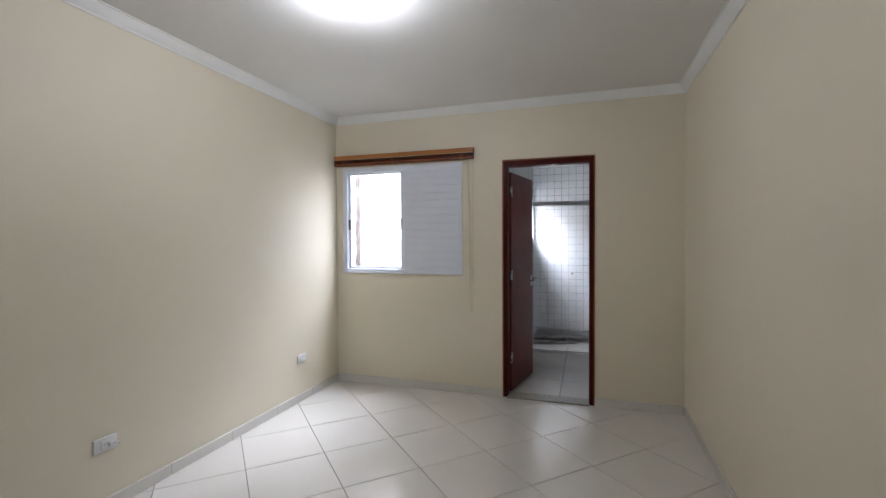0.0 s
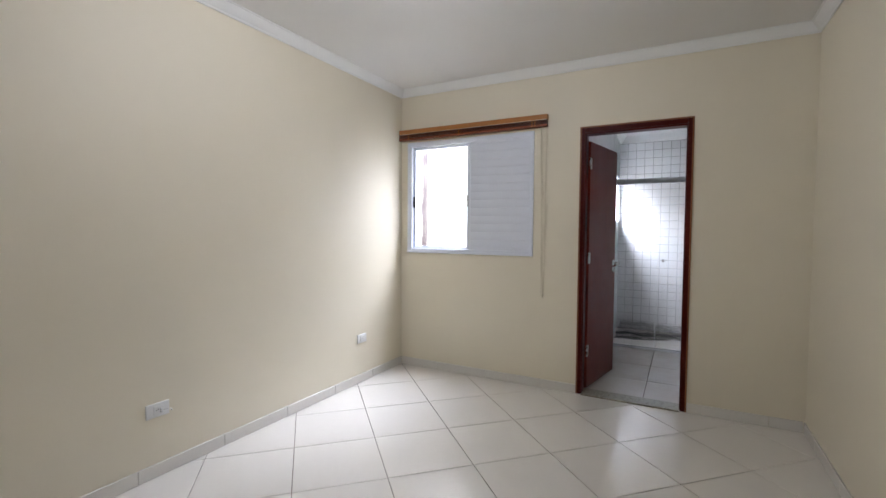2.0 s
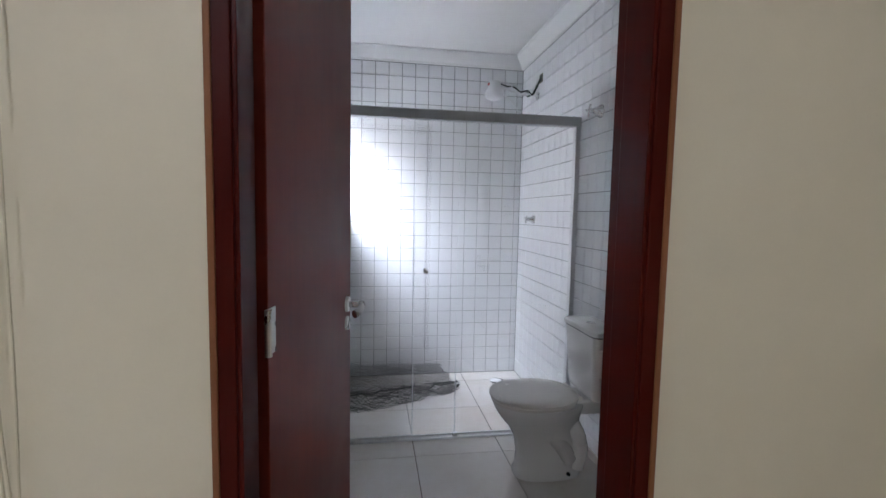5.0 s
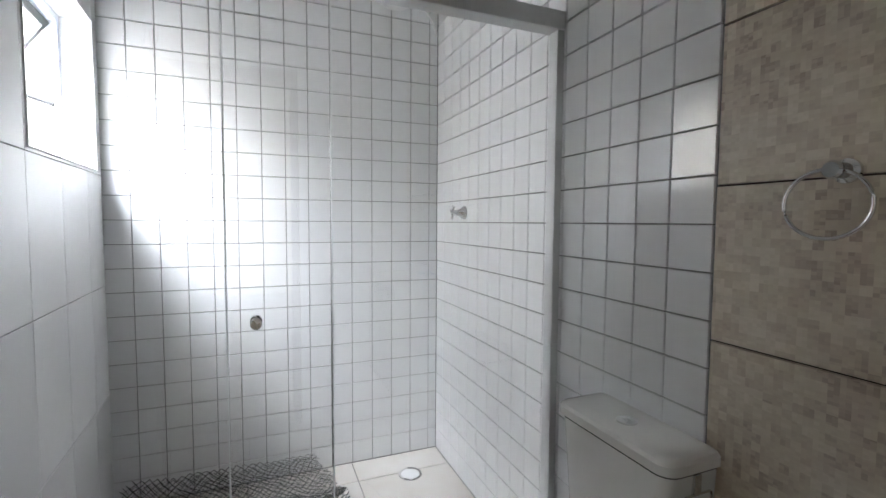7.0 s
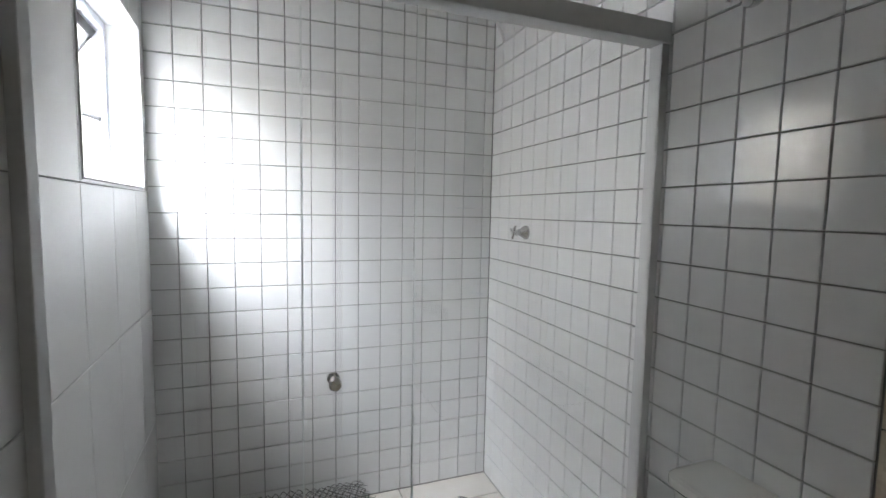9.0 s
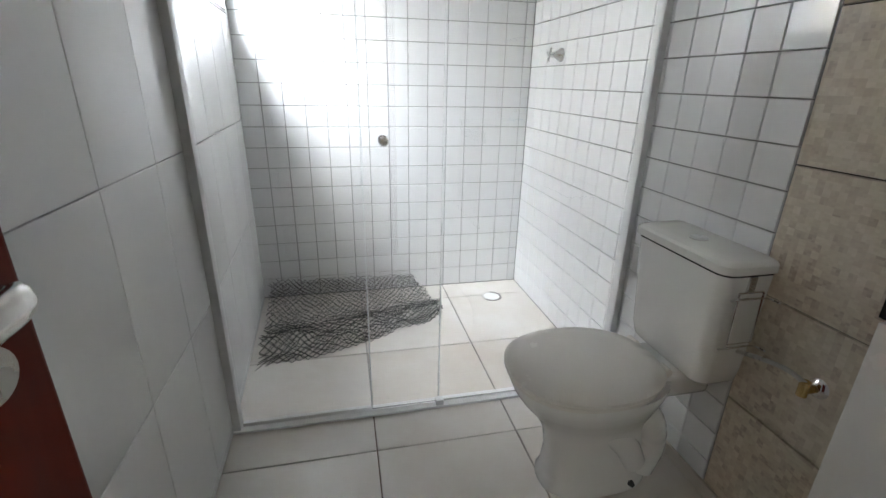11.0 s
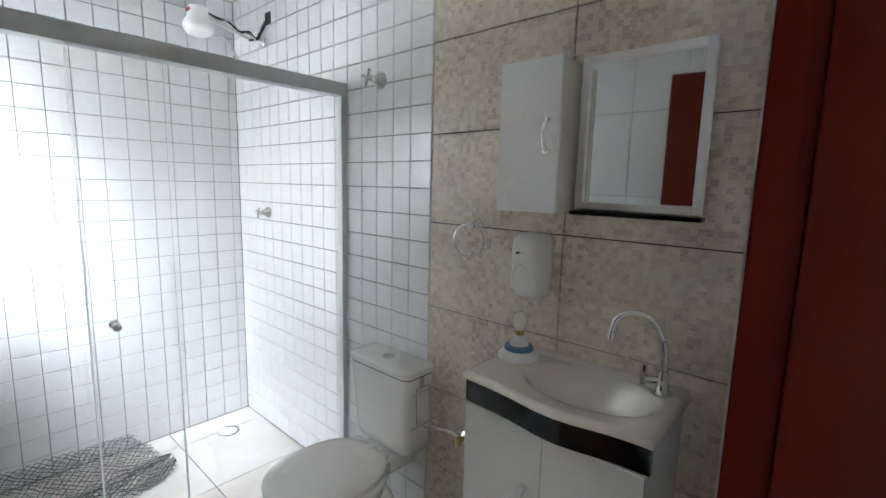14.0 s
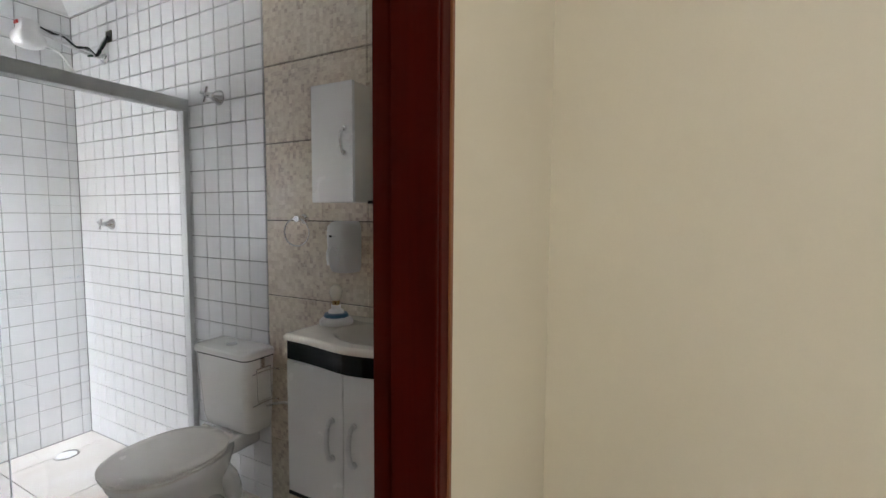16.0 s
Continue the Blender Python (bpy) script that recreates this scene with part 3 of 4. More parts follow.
def socket(y, z, cable):
    s = thing("socket", (0.0, y, z - 0.04), "white plastic wall socket above the baseboard" + (" with a short plug" if cable else ""), "socket", "bedroom sockets")
    part("plate", cube(0.0, 0.009, y - 0.06, y + 0.06, z - 0.038, z + 0.038, 0.004, 3), WHITE_PLASTIC, s, smooth=40)
    part("insert", cube(0.0088, 0.0125, y - 0.024, y + 0.024, z - 0.022, z + 0.022, 0.002), WHITE_PLASTIC, s)
    bm = B()
    for k in (-1, 0, 1):
        rod(bm, (0.0122, y + 0.01 * k, z + (0.004 if k == 0 else 0)), (0.0130, y + 0.01 * k, z + (0.004 if k == 0 else 0)), 0.0024, seg=8)
    part("hole", bm, BLACK, s)
    if cable:
        bm = cube(0.0126, 0.026, y + 0.006, y + 0.016, z - 0.014, z + 0.008, 0.003)
        part("plug", bm, ALU, s, "small grey plug")
        part("wire", tube(B(), [(0.03, y + 0.016, z), (0.045, y + 0.035, z + 0.004), (0.035, y + 0.055, z - 0.006), (0.02, y + 0.066, z - 0.022)], 0.0025, 6), WHITE_PLASTIC, s, "white wire end")


socket(-2.333, 0.356, True)
socket(-0.622, 0.377, False)


def ceiling_lamp():
    x, y = 1.32, -2.05
    top = Matrix.Translation((x, y, CEIL - 0.001))
    l = thing("ceiling_lamp", (x, y, CEIL), "lit bare white bulb under an added shading base", "lamp")
    # wide base is added to keep the bulb's upward light off the ceiling
    part("base", lathe(B(), [(0.055, 0), (0.055, -0.01), (0.07, -0.02), (0.074, -0.034), (0.070, -0.046), (0.018, -0.0463)], top), WHITE_PLASTIC, l, smooth=40)
    part("bulb", lathe(B(), [(0.024, -0.0465), (0.034, -0.056), (0.040, -0.072), (0.040, -0.088), (0.034, -0.104), (0.022, -0.114), (0.002, -0.119)], top), LAMP_GLOW, l, "glowing white bulb", smooth=80)


ceiling_lamp()


# ---- shower ----
def bathroom_window():
    w = thing("window_2", (XL - 0.1, 2.33, VZ0), "small white bathroom window with tilted open sash", "window", kind="structure")
    x0, x1 = XL - 0.135, XL - 0.098
    bm = B()
    for q in ((VY0 + 0.006, VY0 + 0.034, VZ0 + 0.006, VZ1 - 0.006), (VY1 - 0.034, VY1 - 0.006, VZ0 + 0.006, VZ1 - 0.006), (VY0 + 0.034, VY1 - 0.034, VZ0 + 0.006, VZ0 + 0.034), (VY0 + 0.034, VY1 - 0.034, VZ1 - 0.034, VZ1 - 0.006)):
        box(bm, x0, x1, *q, 0.002)
    part("window_frame", bm, ALU_WHITE, w)
    bm = B()
    for q in ((VY0, VY0 + 0.006, VZ0, VZ1), (VY1 - 0.006, VY1, VZ0, VZ1), (VY0 + 0.006, VY1 - 0.006, VZ0, VZ0 + 0.006), (VY0 + 0.006, VY1 - 0.006, VZ1 - 0.006, VZ1)):
        box(bm, XL - 0.149, XL + 0.004, *q, 0.0015, 1)
    part("reveal", bm, BIG_TILE, w, "white tiled window reveal")
    m = Matrix.Translation((x0 + 0.01, 0, VZ1 - 0.04)) @ Matrix.Rotation(radians(34), 4, "Y")
    ya, yb, h = VY0 + 0.036, VY1 - 0.036, 0.50
    bm = B()
    for q in ((ya, ya + 0.024, -h, 0), (yb - 0.024, yb, -h, 0), (ya + 0.024, yb - 0.024, -h, -h + 0.024), (ya + 0.024, yb - 0.024, -0.024, 0)):
        box(bm, -0.01, 0.01, *q, 0.002, m=m)
    sash = part("sash", bm, SASH_GREY, w, "grey tilted sash")
    pane = part("pane", cube(-0.002, 0.002, ya + 0.02, yb - 0.02, -h + 0.02, -0.02, m=m), GLASS, sash)
    pane.visible_shadow = False
    for y in (ya + 0.004, yb - 0.004):
        a = Vector((x0 + 0.02, y, VZ0 + 0.24))
        b = m @ Vector((0, y, -0.30))
        part("stay", tube(B(), [a, b], 0.010, 6, 0), SASH_GREY, w, "grey metal stay arm")
    w.matrix_basis = SKEW @ WORLD[w]


bathroom_window()


def shower_screen():
    s = thing("shower_screen", (2.42, 1.78, 0), "clear glass sliding shower screen in grey aluminium frame", "shower screen")
    ya, yb = 1.752, 1.812
    part("top_rail", cube(XL + 0.0005, XR - 0.0005, ya, yb, 1.846, 1.902, 0.004), ALU, s, "matt aluminium top rail")
    bm = cube(XL + 0.0005, XR - 0.0005, ya, yb, 0.001, 0.012, 0.003)
    box(bm, XL + 0.03, XR - 0.03, ya + 0.024, ya + 0.032, 0.011, 0.026, 0.002)
    part("bottom_channel", bm, BIG_TILE, s, "pale low sill under the screen")
    part("side_post", cube(XL + 0.0005, XL + 0.026, ya + 0.006, yb - 0.006, 0.012, 1.846, 0.003), ALU, s, "matt aluminium wall post")
    part("side_post", cube(XR - 0.026, XR - 0.0005, ya + 0.006, yb - 0.006, 0.012, 1.846, 0.003), ALU, s, "matt aluminium wall post")
    g1 = part("glass_panel", cube(XL + 0.022, 2.435, 1.793, 1.801, 0.014, 1.85, 0.001, 1), GLASS, s, "clear fixed glass panel")
    g2 = part("glass_panel", cube(2.182, XR - 0.02, 1.765, 1.773, 0.026, 1.85, 0.001, 1), GLASS, s, "clear sliding glass panel")
    for g, x in ((g1, 2.4355), (g2, 2.1785)):
        yy = 1.793 if g is g1 else 1.765
        part("polished_edge", cube(x, x + 0.003, yy, yy + 0.008, 0.028, 1.845), EDGE, g, "pale polished glass edge")
        g.visible_shadow = False
    bm = B()
    for a, b in ((1.765, 1.735), (1.773, 1.79)):
        lathe(bm, [(0.008, 0), (0.008, 0.006), (0.013, 0.010), (0.014, abs(b - a) - 0.005), (0.011, abs(b - a))], look((2.246, a, 1.0), (2.246, a - (b - a), 1.0)), 20)
    part("knob", bm, STEEL, g2, "round brushed steel knob", smooth=40)
    part("guide", cube(2.42, 2.45, 1.755, 1.785, 0.012, 0.034, 0.003), ALU, s, "small grey floor guide")


shower_screen()


def cross_tap(loc, n, size, label):
    """A wall tap: cone, stem and a four-armed handle."""
    x, y, z = loc
    t = thing("tap", loc, label, "tap", "bathroom wall taps")
    m = Matrix.Translation(loc) @ Matrix.Rotation(radians(-90), 4, "Y")
    part("escutcheon", lathe(B(), [(0.031 * size, 0), (0.030 * size, 0.006), (0.018 * size, 0.022 * size), (0.012 * size, 0.04 * size), (0.011 * size, 0.05 * size)], m), CHROME, t, smooth=50)
    bm = B()
    rod(bm, (x - 0.048 * size, y, z), (x - 0.066 * size, y, z), 0.010 * size, 0.008 * size)
    for a in (20, 110):
        c, s = math.cos(radians(a)) * 0.03 * size, math.sin(radians(a)) * 0.03 * size
        rod(bm, (x - 0.058 * size, y - c, z - s), (x - 0.058 * size, y + c, z + s), 0.0055 * size, seg=10)
    part("handle", bm, CHROME, t, "chrome cross handle", smooth=50)


cross_tap((XR - 0.001, 2.49, 1.295), (-1, 0, 0), 1.0, "chrome cross handle shower tap on white tiles")
cross_tap((XR - 0.001, 1.525, 1.885), (-1, 0, 0), 1.15, "chrome cross handle stop tap high on tiles")


def shower_head():
    hx, hy, hz = 2.80, 2.44, 2.19
    s = thing("electric_shower", (XR, 2.49, 2.205), "white electric shower head on a thin wall arm", "shower")
    part("arm", tube(B(), [(XR - 0.001, 2.49, 2.205), (XR - 0.09, 2.48, 2.205), (XR - 0.2, 2.46, 2.22), (hx + 0.06, hy, 2.235), (hx, hy, 2.23)], 0.008, 10), WHITE_PLASTIC, s, "white plastic arm", smooth=60)
    part("flange", lathe(B(), [(0.03, 0), (0.026, 0.008), (0.012, 0.014)], Matrix.Translation((XR - 0.001, 2.49, 2.205)) @ Matrix.Rotation(radians(-90), 4, "Y")), CHROME, s, smooth=50)
    body = part("head", lathe(B(), [(0.012, 0.085), (0.038, 0.082), (0.043, 0.074), (0.046, 0.035), (0.060, 0.018), (0.067, 0.0), (0.066, -0.018), (0.055, -0.035), (0.035, -0.044), (0.01, -0.046)], Matrix.Translation((hx, hy, hz))), WHITE_PLASTIC, s, "white rounded shower head", smooth=45)
    part("selector", cube(hx - 0.048, hx - 0.03, hy - 0.016, hy + 0.016, hz + 0.054, hz + 0.07, 0.003), RED, body, "small red selector mark")
    bm = B()
    tube(bm, [(hx + 0.05, hy - 0.03, hz - 0.02), (hx + 0.11, hy - 0.03, hz - 0.04), (hx + 0.16, hy - 0.02, hz - 0.10), (hx + 0.175, hy - 0.02, hz - 0.14)], 0.006, 8)
    part("hose", bm, WHITE_PLASTIC, s, "short white hose stub", smooth=60)
    rnd = random.Random(8)
    pts = [(hx + 0.03, hy, hz + 0.07), (hx + 0.09, hy - 0.01, 2.235), (hx + 0.14, hy, 2.25), (hx + 0.19, hy, 2.215), (hx + 0.24, hy + 0.01, 2.225), (hx + 0.27, 2.44, 2.20), (XR - 0.06, 2.45, 2.20), (XR - 0.035, 2.44, 2.25), (XR - 0.008, 2.435, 2.31)]
    for k in range(3):
        part("wire", tube(B(), [tuple(c + rnd.uniform(-0.009, 0.009) for c in p) for p in pts], 0.004, 6, 5), BLACK if k else ALU, s, "loose connecting wire")
    bm = B()
    for k in range(2):
        tube(bm, [(XR - 0.09, 2.46 + 0.01 * k, 2.19), (XR - 0.05, 2.445, 2.205), (XR - 0.03, 2.44, 2.26 + 0.01 * k), (XR - 0.004, 2.435, 2.315)], 0.005, 6, 5)
    part("cable", bm, GREEN_WIRE, s, "dark green cable")


shower_head()
jb = thing("junction_box", (XR, 2.433, 2.315), "open dark junction box in the tiled wall", "electrical box")
bm = B()
for q in ((2.405, 2.409, 2.285, 2.345), (2.457, 2.461, 2.285, 2.345), (2.409, 2.457, 2.285, 2.289), (2.409, 2.457, 2.341, 2.345)):
    box(bm, XR - 0.004, XR + 0.0005, *q)
part("rim", bm, OLIVE, jb)
part("backing", cube(XR - 0.002, XR + 0.0004, 2.409, 2.457, 2.289, 2.341), BLACK, jb, "black inside")

dr = thing("floor_drain", (2.929, 2.634, 0), "round white drain cover in shower floor", "drain")
part("ring", lathe(B(), [(0.058, 0.0005), (0.056, 0.004), (0.050, 0.004), (0.047, 0.0015)], Matrix.Translation((2.929, 2.634, 0))), STEEL, dr, "thin metal ring", smooth=40)
part("lid", lathe(B(), [(0.046, 0.0008), (0.045, 0.003), (0.001, 0.003)], Matrix.Translation((2.929, 2.634, 0))), WHITE_PLASTIC, dr, smooth=40)


def net_height(u, v, layer):
    """u along the back wall 0..1, v from the wall towards the room 0..1."""
    back = 0.105 * max(0.0, 1 - v / 0.46) * (1 - 0.15 * u) + 0.048 * math.exp(-((v - 0.72) / 0.14) ** 2) * (1 - 0.3 * u)
    n = noise.noise((u * 6 + layer * 3.1, v * 5, layer)) * 0.03 + noise.noise((u * 17, v * 14, layer * 2.0)) * 0.016
    return 0.006 + max(0, back * (1 - 0.18 * layer) + n * (0.4 + v))


def net_point(u, v, layer):
    edge = 0.03 * noise.noise((u * 5, layer, 3)) + 0.02 * noise.noise((v * 6, layer, 9))
    x = 1.690 + 0.025 * v + (0.80 + 0.10 * math.sin(v * 2.2)) * u + edge * 0.5
    depth = 0.70 - 0.33 * u ** 1.4
    return Vector((x, 2.825 - depth * v + edge * v, net_height(u, v, layer)))


def netting():
    n = thing("safety_net", (2.1, 2.5, 0), "crumpled black diamond mesh netting heaped on shower floor", "net")
    for layer, (v0, v1, nu, nv, label) in enumerate(((0.0, 1.0, 25, 19, "loose black diamond mesh"), (0.0, 0.58, 34, 13, "folded mesh layer"), (0.55, 0.98, 23, 8, "folded mesh layer"))):
        bm = B()
        for k in range(nu + nv):
            for s in (1, -1):
                pts = []
                for j in range(nv * 2 + 1):
                    u = (k - (nv if s > 0 else 0)) / nu + s * j / (2 * nu) + 0.004 * noise.noise((k * 1.3, j * 0.4, layer + s))
                    if 0 <= u <= 1:
                        pts.append(net_point(u, v0 + (v1 - v0) * j / (nv * 2), layer))
                if len(pts) > 2:
                    tube(bm, pts, (0.0016, 0.0011, 0.0022)[layer], 3, 0)
        part("mesh_layer", bm, NET, n, label)


netting()


# ---- toilet ----
def toilet():
    cy = 1.372
    t = thing("toilet", (2.85, cy, 0), "white porcelain toilet with closed lid and cistern", "toilet")
    rings = []
    for z, x0, x1, hw, p in ((0.0, 2.668, 3.02, 0.098, 2.6), (0.02, 2.666, 3.02, 0.10, 2.6), (0.04, 2.676, 3.015, 0.092, 2.5), (0.12, 2.682, 3.01, 0.086, 2.4), (0.20, 2.668, 3.005, 0.094, 2.2), (0.26, 2.635, 3.005, 0.118, 2.1), (0.31, 2.592, 3.01, 0.148, 2.1), (0.35, 2.566, 3.015, 0.166, 2.15), (0.375, 2.556, 3.02, 0.174, 2.2), (0.392, 2.556, 3.02, 0.174, 2.2)):
        rings.append(oval((x0 + x1) / 2, cy, z, (x1 - x0) / 2, hw, 44, p))
    part("bowl", loft(B(), rings), PORCELAIN, t, smooth=50)
    part("shelf", cube(2.90, 3.13, cy - 0.09, cy + 0.09, 0.33, 0.408, 0.02, 4), PORCELAIN, t, smooth=40)
    for s in (-1, 1):
        bm = B()
        tube(bm, [(2.78, cy + s * 0.045, 0.27), (2.84, cy + s * 0.062, 0.22), (2.90, cy + s * 0.066, 0.16), (2.94, cy + s * 0.06, 0.09)], 0.042, 16, 6)
        tube(bm, [(2.93, cy + s * 0.06, 0.30), (2.97, cy + s * 0.075, 0.24), (3.0, cy + s * 0.06, 0.14), (2.985, cy + s * 0.05, 0.045)], 0.04, 14, 6)
        part("trapway", bm, PORCELAIN, t, smooth=60)
        bm = B()
        rod(bm, (2.925, cy + s * 0.096, 0.034), (2.925, cy + s * 0.107, 0.036), 0.010, 0.008)
        part("bolt_cap", bm, BLACK, t, "dark brass floor bolt")
    seat = part("seat", loft(B(), [oval(2.765, cy, z, rx, ry, 48, 2.25, 2.985) for z, rx, ry in ((0.392, 0.21, 0.172), (0.396, 0.218, 0.18), (0.407, 0.22, 0.182), (0.411, 0.216, 0.178))]), SEAT_PLASTIC, t, "cream plastic seat", smooth=50)
    part("lid", loft(B(), [oval(2.764, cy, z, rx, ry, 48, 2.25, 2.98) for z, rx, ry in ((0.4115, 0.216, 0.178), (0.414, 0.224, 0.186), (0.424, 0.225, 0.187), (0.431, 0.215, 0.178), (0.4345, 0.18, 0.148), (0.436, 0.09, 0.07))]), SEAT_PLASTIC, t, "cream plastic closed lid", smooth=50)
    for s in (-1, 1):
        bm = B()
        rod(bm, (2.975, cy + s * 0.075 - 0.018, 0.42), (2.975, cy + s * 0.075 + 0.018, 0.42), 0.013)
        part("hinge", bm, SEAT_PLASTIC, t)

    def tank_ring(z, x0, hw, r=0.035):
        out = []
        hw *= 1.06
        x1 = 3.138
        for cx, cyy, a0 in ((x1 - 0.006, cy + hw - 0.006, 0), (x0 + r, cy + hw - r, 90), (x0 + r, cy - hw + r, 180), (x1 - 0.006, cy - hw + 0.006, 270)):
            rr = r if cx < 3.1 else 0.006
            for k in range(7):
                a = radians(a0 + 15 * k)
                out.append(Vector((cx + rr * math.cos(a), cyy + rr * math.sin(a), z)))
        return out
    part("cistern", loft(B(), [tank_ring(z, x0, hw) for z, x0, hw in ((0.408, 3.03, 0.132), (0.42, 3.018, 0.142), (0.46, 3.010, 0.148), (0.735, 2.996, 0.164), (0.742, 2.998, 0.162))]), PORCELAIN, t, smooth=40)
    part("shadow_gap", loft(B(), [tank_ring(z, 3.002, 0.158) for z in (0.742, 0.747)]), BLACK, t, "thin dark joint")
    part("seam", loft(B(), [tank_ring(z, 2.994, 0.1645) for z in (0.7415, 0.7475)]), BLACK, t, "dark gap under the cistern lid")
    lid = part("cistern_lid", loft(B(), [tank_ring(z, x0, hw) for z, x0, hw in ((0.747, 2.99, 0.168), (0.750, 2.986, 0.172), (0.770, 2.986, 0.172), (0.777, 2.992, 0.166), (0.780, 3.006, 0.152), (0.781, 3.03, 0.12))]), PORCELAIN, t, smooth=35)
    part("flush_button", lathe(B(), [(0.024, 0.78), (0.024, 0.785), (0.019, 0.7865), (0.002, 0.785)], Matrix.Translation((3.06, cy, 0))), CHROME, lid, "chrome flush button", smooth=40)


toilet()


def paper_holder():
    p = thing("paper_holder", (3.08, 1.20, 0.55), "chrome wire paper holder hooked on the cistern", "paper holder")
    y = 1.196
    bm = B()
    tube(bm, [(3.045, y, 0.70), (3.045, y - 0.004, 0.56), (3.115, y - 0.004, 0.56), (3.115, y - 0.002, 0.70)], 0.0025, 6, 0)
    tube(bm, [(3.045, y, 0.70), (3.115, y, 0.70)], 0.0025, 6, 0)
    part("frame", bm, CHROME, p)
    for z in (0.555, 0.69):
        part("wire_arm", tube(B(), [(3.02, y - 0.004, z - 0.006), (3.06, y - 0.012, z), (3.12, y - 0.01, z - 0.004), (3.14, y - 0.03, z - 0.01)], 0.0025, 6), CHROME, p)
    part("hook", cube(3.065, 3.085, y - 0.003, y + 0.012, 0.70, 0.742, 0.002), CHROME, p)


paper_holder()


def supply_valve():
    y, z = 1.03, 0.535
    v = thing("supply_valve", (XR, y, z), "small brass and chrome supply valve low on wall", "valve")
    part("flange", lathe(B(), [(0.024, 0), (0.02, 0.006), (0.01, 0.01)], Matrix.Translation((XR - 0.001, y, z)) @ Matrix.Rotation(radians(-90), 4, "Y")), CHROME, v, smooth=40)
    bm = B()
    rod(bm, (XR - 0.005, y, z), (XR - 0.05, y, z), 0.009)
    rod(bm, (XR - 0.045, y, z - 0.012), (XR - 0.045, y, z + 0.025), 0.011)
    part("body", bm, BRASS, v, smooth=40)
    part("hose", tube(B(), [(XR - 0.045, y, z + 0.02), (XR - 0.07, y + 0.03, z + 0.04), (XR - 0.06, y + 0.10, z + 0.02), (XR - 0.04, y + 0.17, z - 0.01), (XR - 0.04, y + 0.24, z - 0.03)], 0.006, 8), STEEL, v, "braided steel hose", smooth=60)


supply_valve()


# ---- vanity ----
VA, VB = 0.305, 0.822


def front_x(y):
    """The wavy front of the washbasin top."""
    t = (y - VA) / (VB - VA)
    return 2.852 - 0.032 * math.exp(-((t - 0.42) / 0.24) ** 2) + 0.004 * math.sin(t * math.pi * 2)


def vanity():
    v = thing("vanity_cabinet", (3.0, 0.56, 0.385), "white wall hung vanity cabinet with black band", "cabinet")
    bm = B()
    xb = XR - 0.001
    box(bm, 2.872, xb, VA + 0.012, VA + 0.028, 0.392, 0.922, 0.001, 1)
    box(bm, 2.872, xb, VB - 0.028, VB - 0.012, 0.392, 0.922, 0.001, 1)
    box(bm, 2.872, xb, VA + 0.028, VB - 0.028, 0.392, 0.408)
    box(bm, xb - 0.012, xb, VA + 0.028, VB - 0.028, 0.408, 0.922)
    part("body", bm, LAMINATE, v)
    part("bottom_strip", cube(2.854, 2.872, VA + 0.012, VB - 0.012, 0.384, 0.396, 0.002), BLACK_GLOSS, v, "black bottom edge")
    mid = (VA + VB) / 2
    for a, b, hy in ((VA + 0.013, mid - 0.0015, mid - 0.045), (mid + 0.0015, VB - 0.013, mid + 0.045)):
        door = part("door", cube(2.855, 2.871, a, b, 0.398, 0.859, 0.002), LAMINATE, v, "plain white door")
        bm = tube(B(), [(2.855, hy, 0.565), (2.838, hy, 0.572), (2.829, hy, 0.60), (2.826, hy, 0.63), (2.829, hy, 0.66), (2.838, hy, 0.688), (2.855, hy, 0.695)], 0.008, 10, 5)
        for z in (0.567, 0.693):
            rod(bm, (2.8555, hy, z), (2.848, hy, z), 0.011)
        part("handle", bm, ALU, door, "pale chrome bow handle", smooth=60)
    bm = B()
    n = 28
    rows = []
    for k in range(n + 1):
        y = VA + 0.006 + (VB - VA - 0.012) * k / n
        x = front_x(y) + 0.012
        rows.append([bm.verts.new(q) for q in ((x, y, 0.862), (x, y, 0.93), (2.875, y, 0.93), (2.875, y, 0.862))])
    for a, b in zip(rows, rows[1:]):
        for k in range(4):
            bm.faces.new((a[k], a[(k + 1) % 4], b[(k + 1) % 4], b[k]))
    bm.faces.new(rows[0]), bm.faces.new(rows[-1])
    part("fascia", bm, BLACK_GLOSS, v, "curved glossy black band", smooth=40)


vanity()


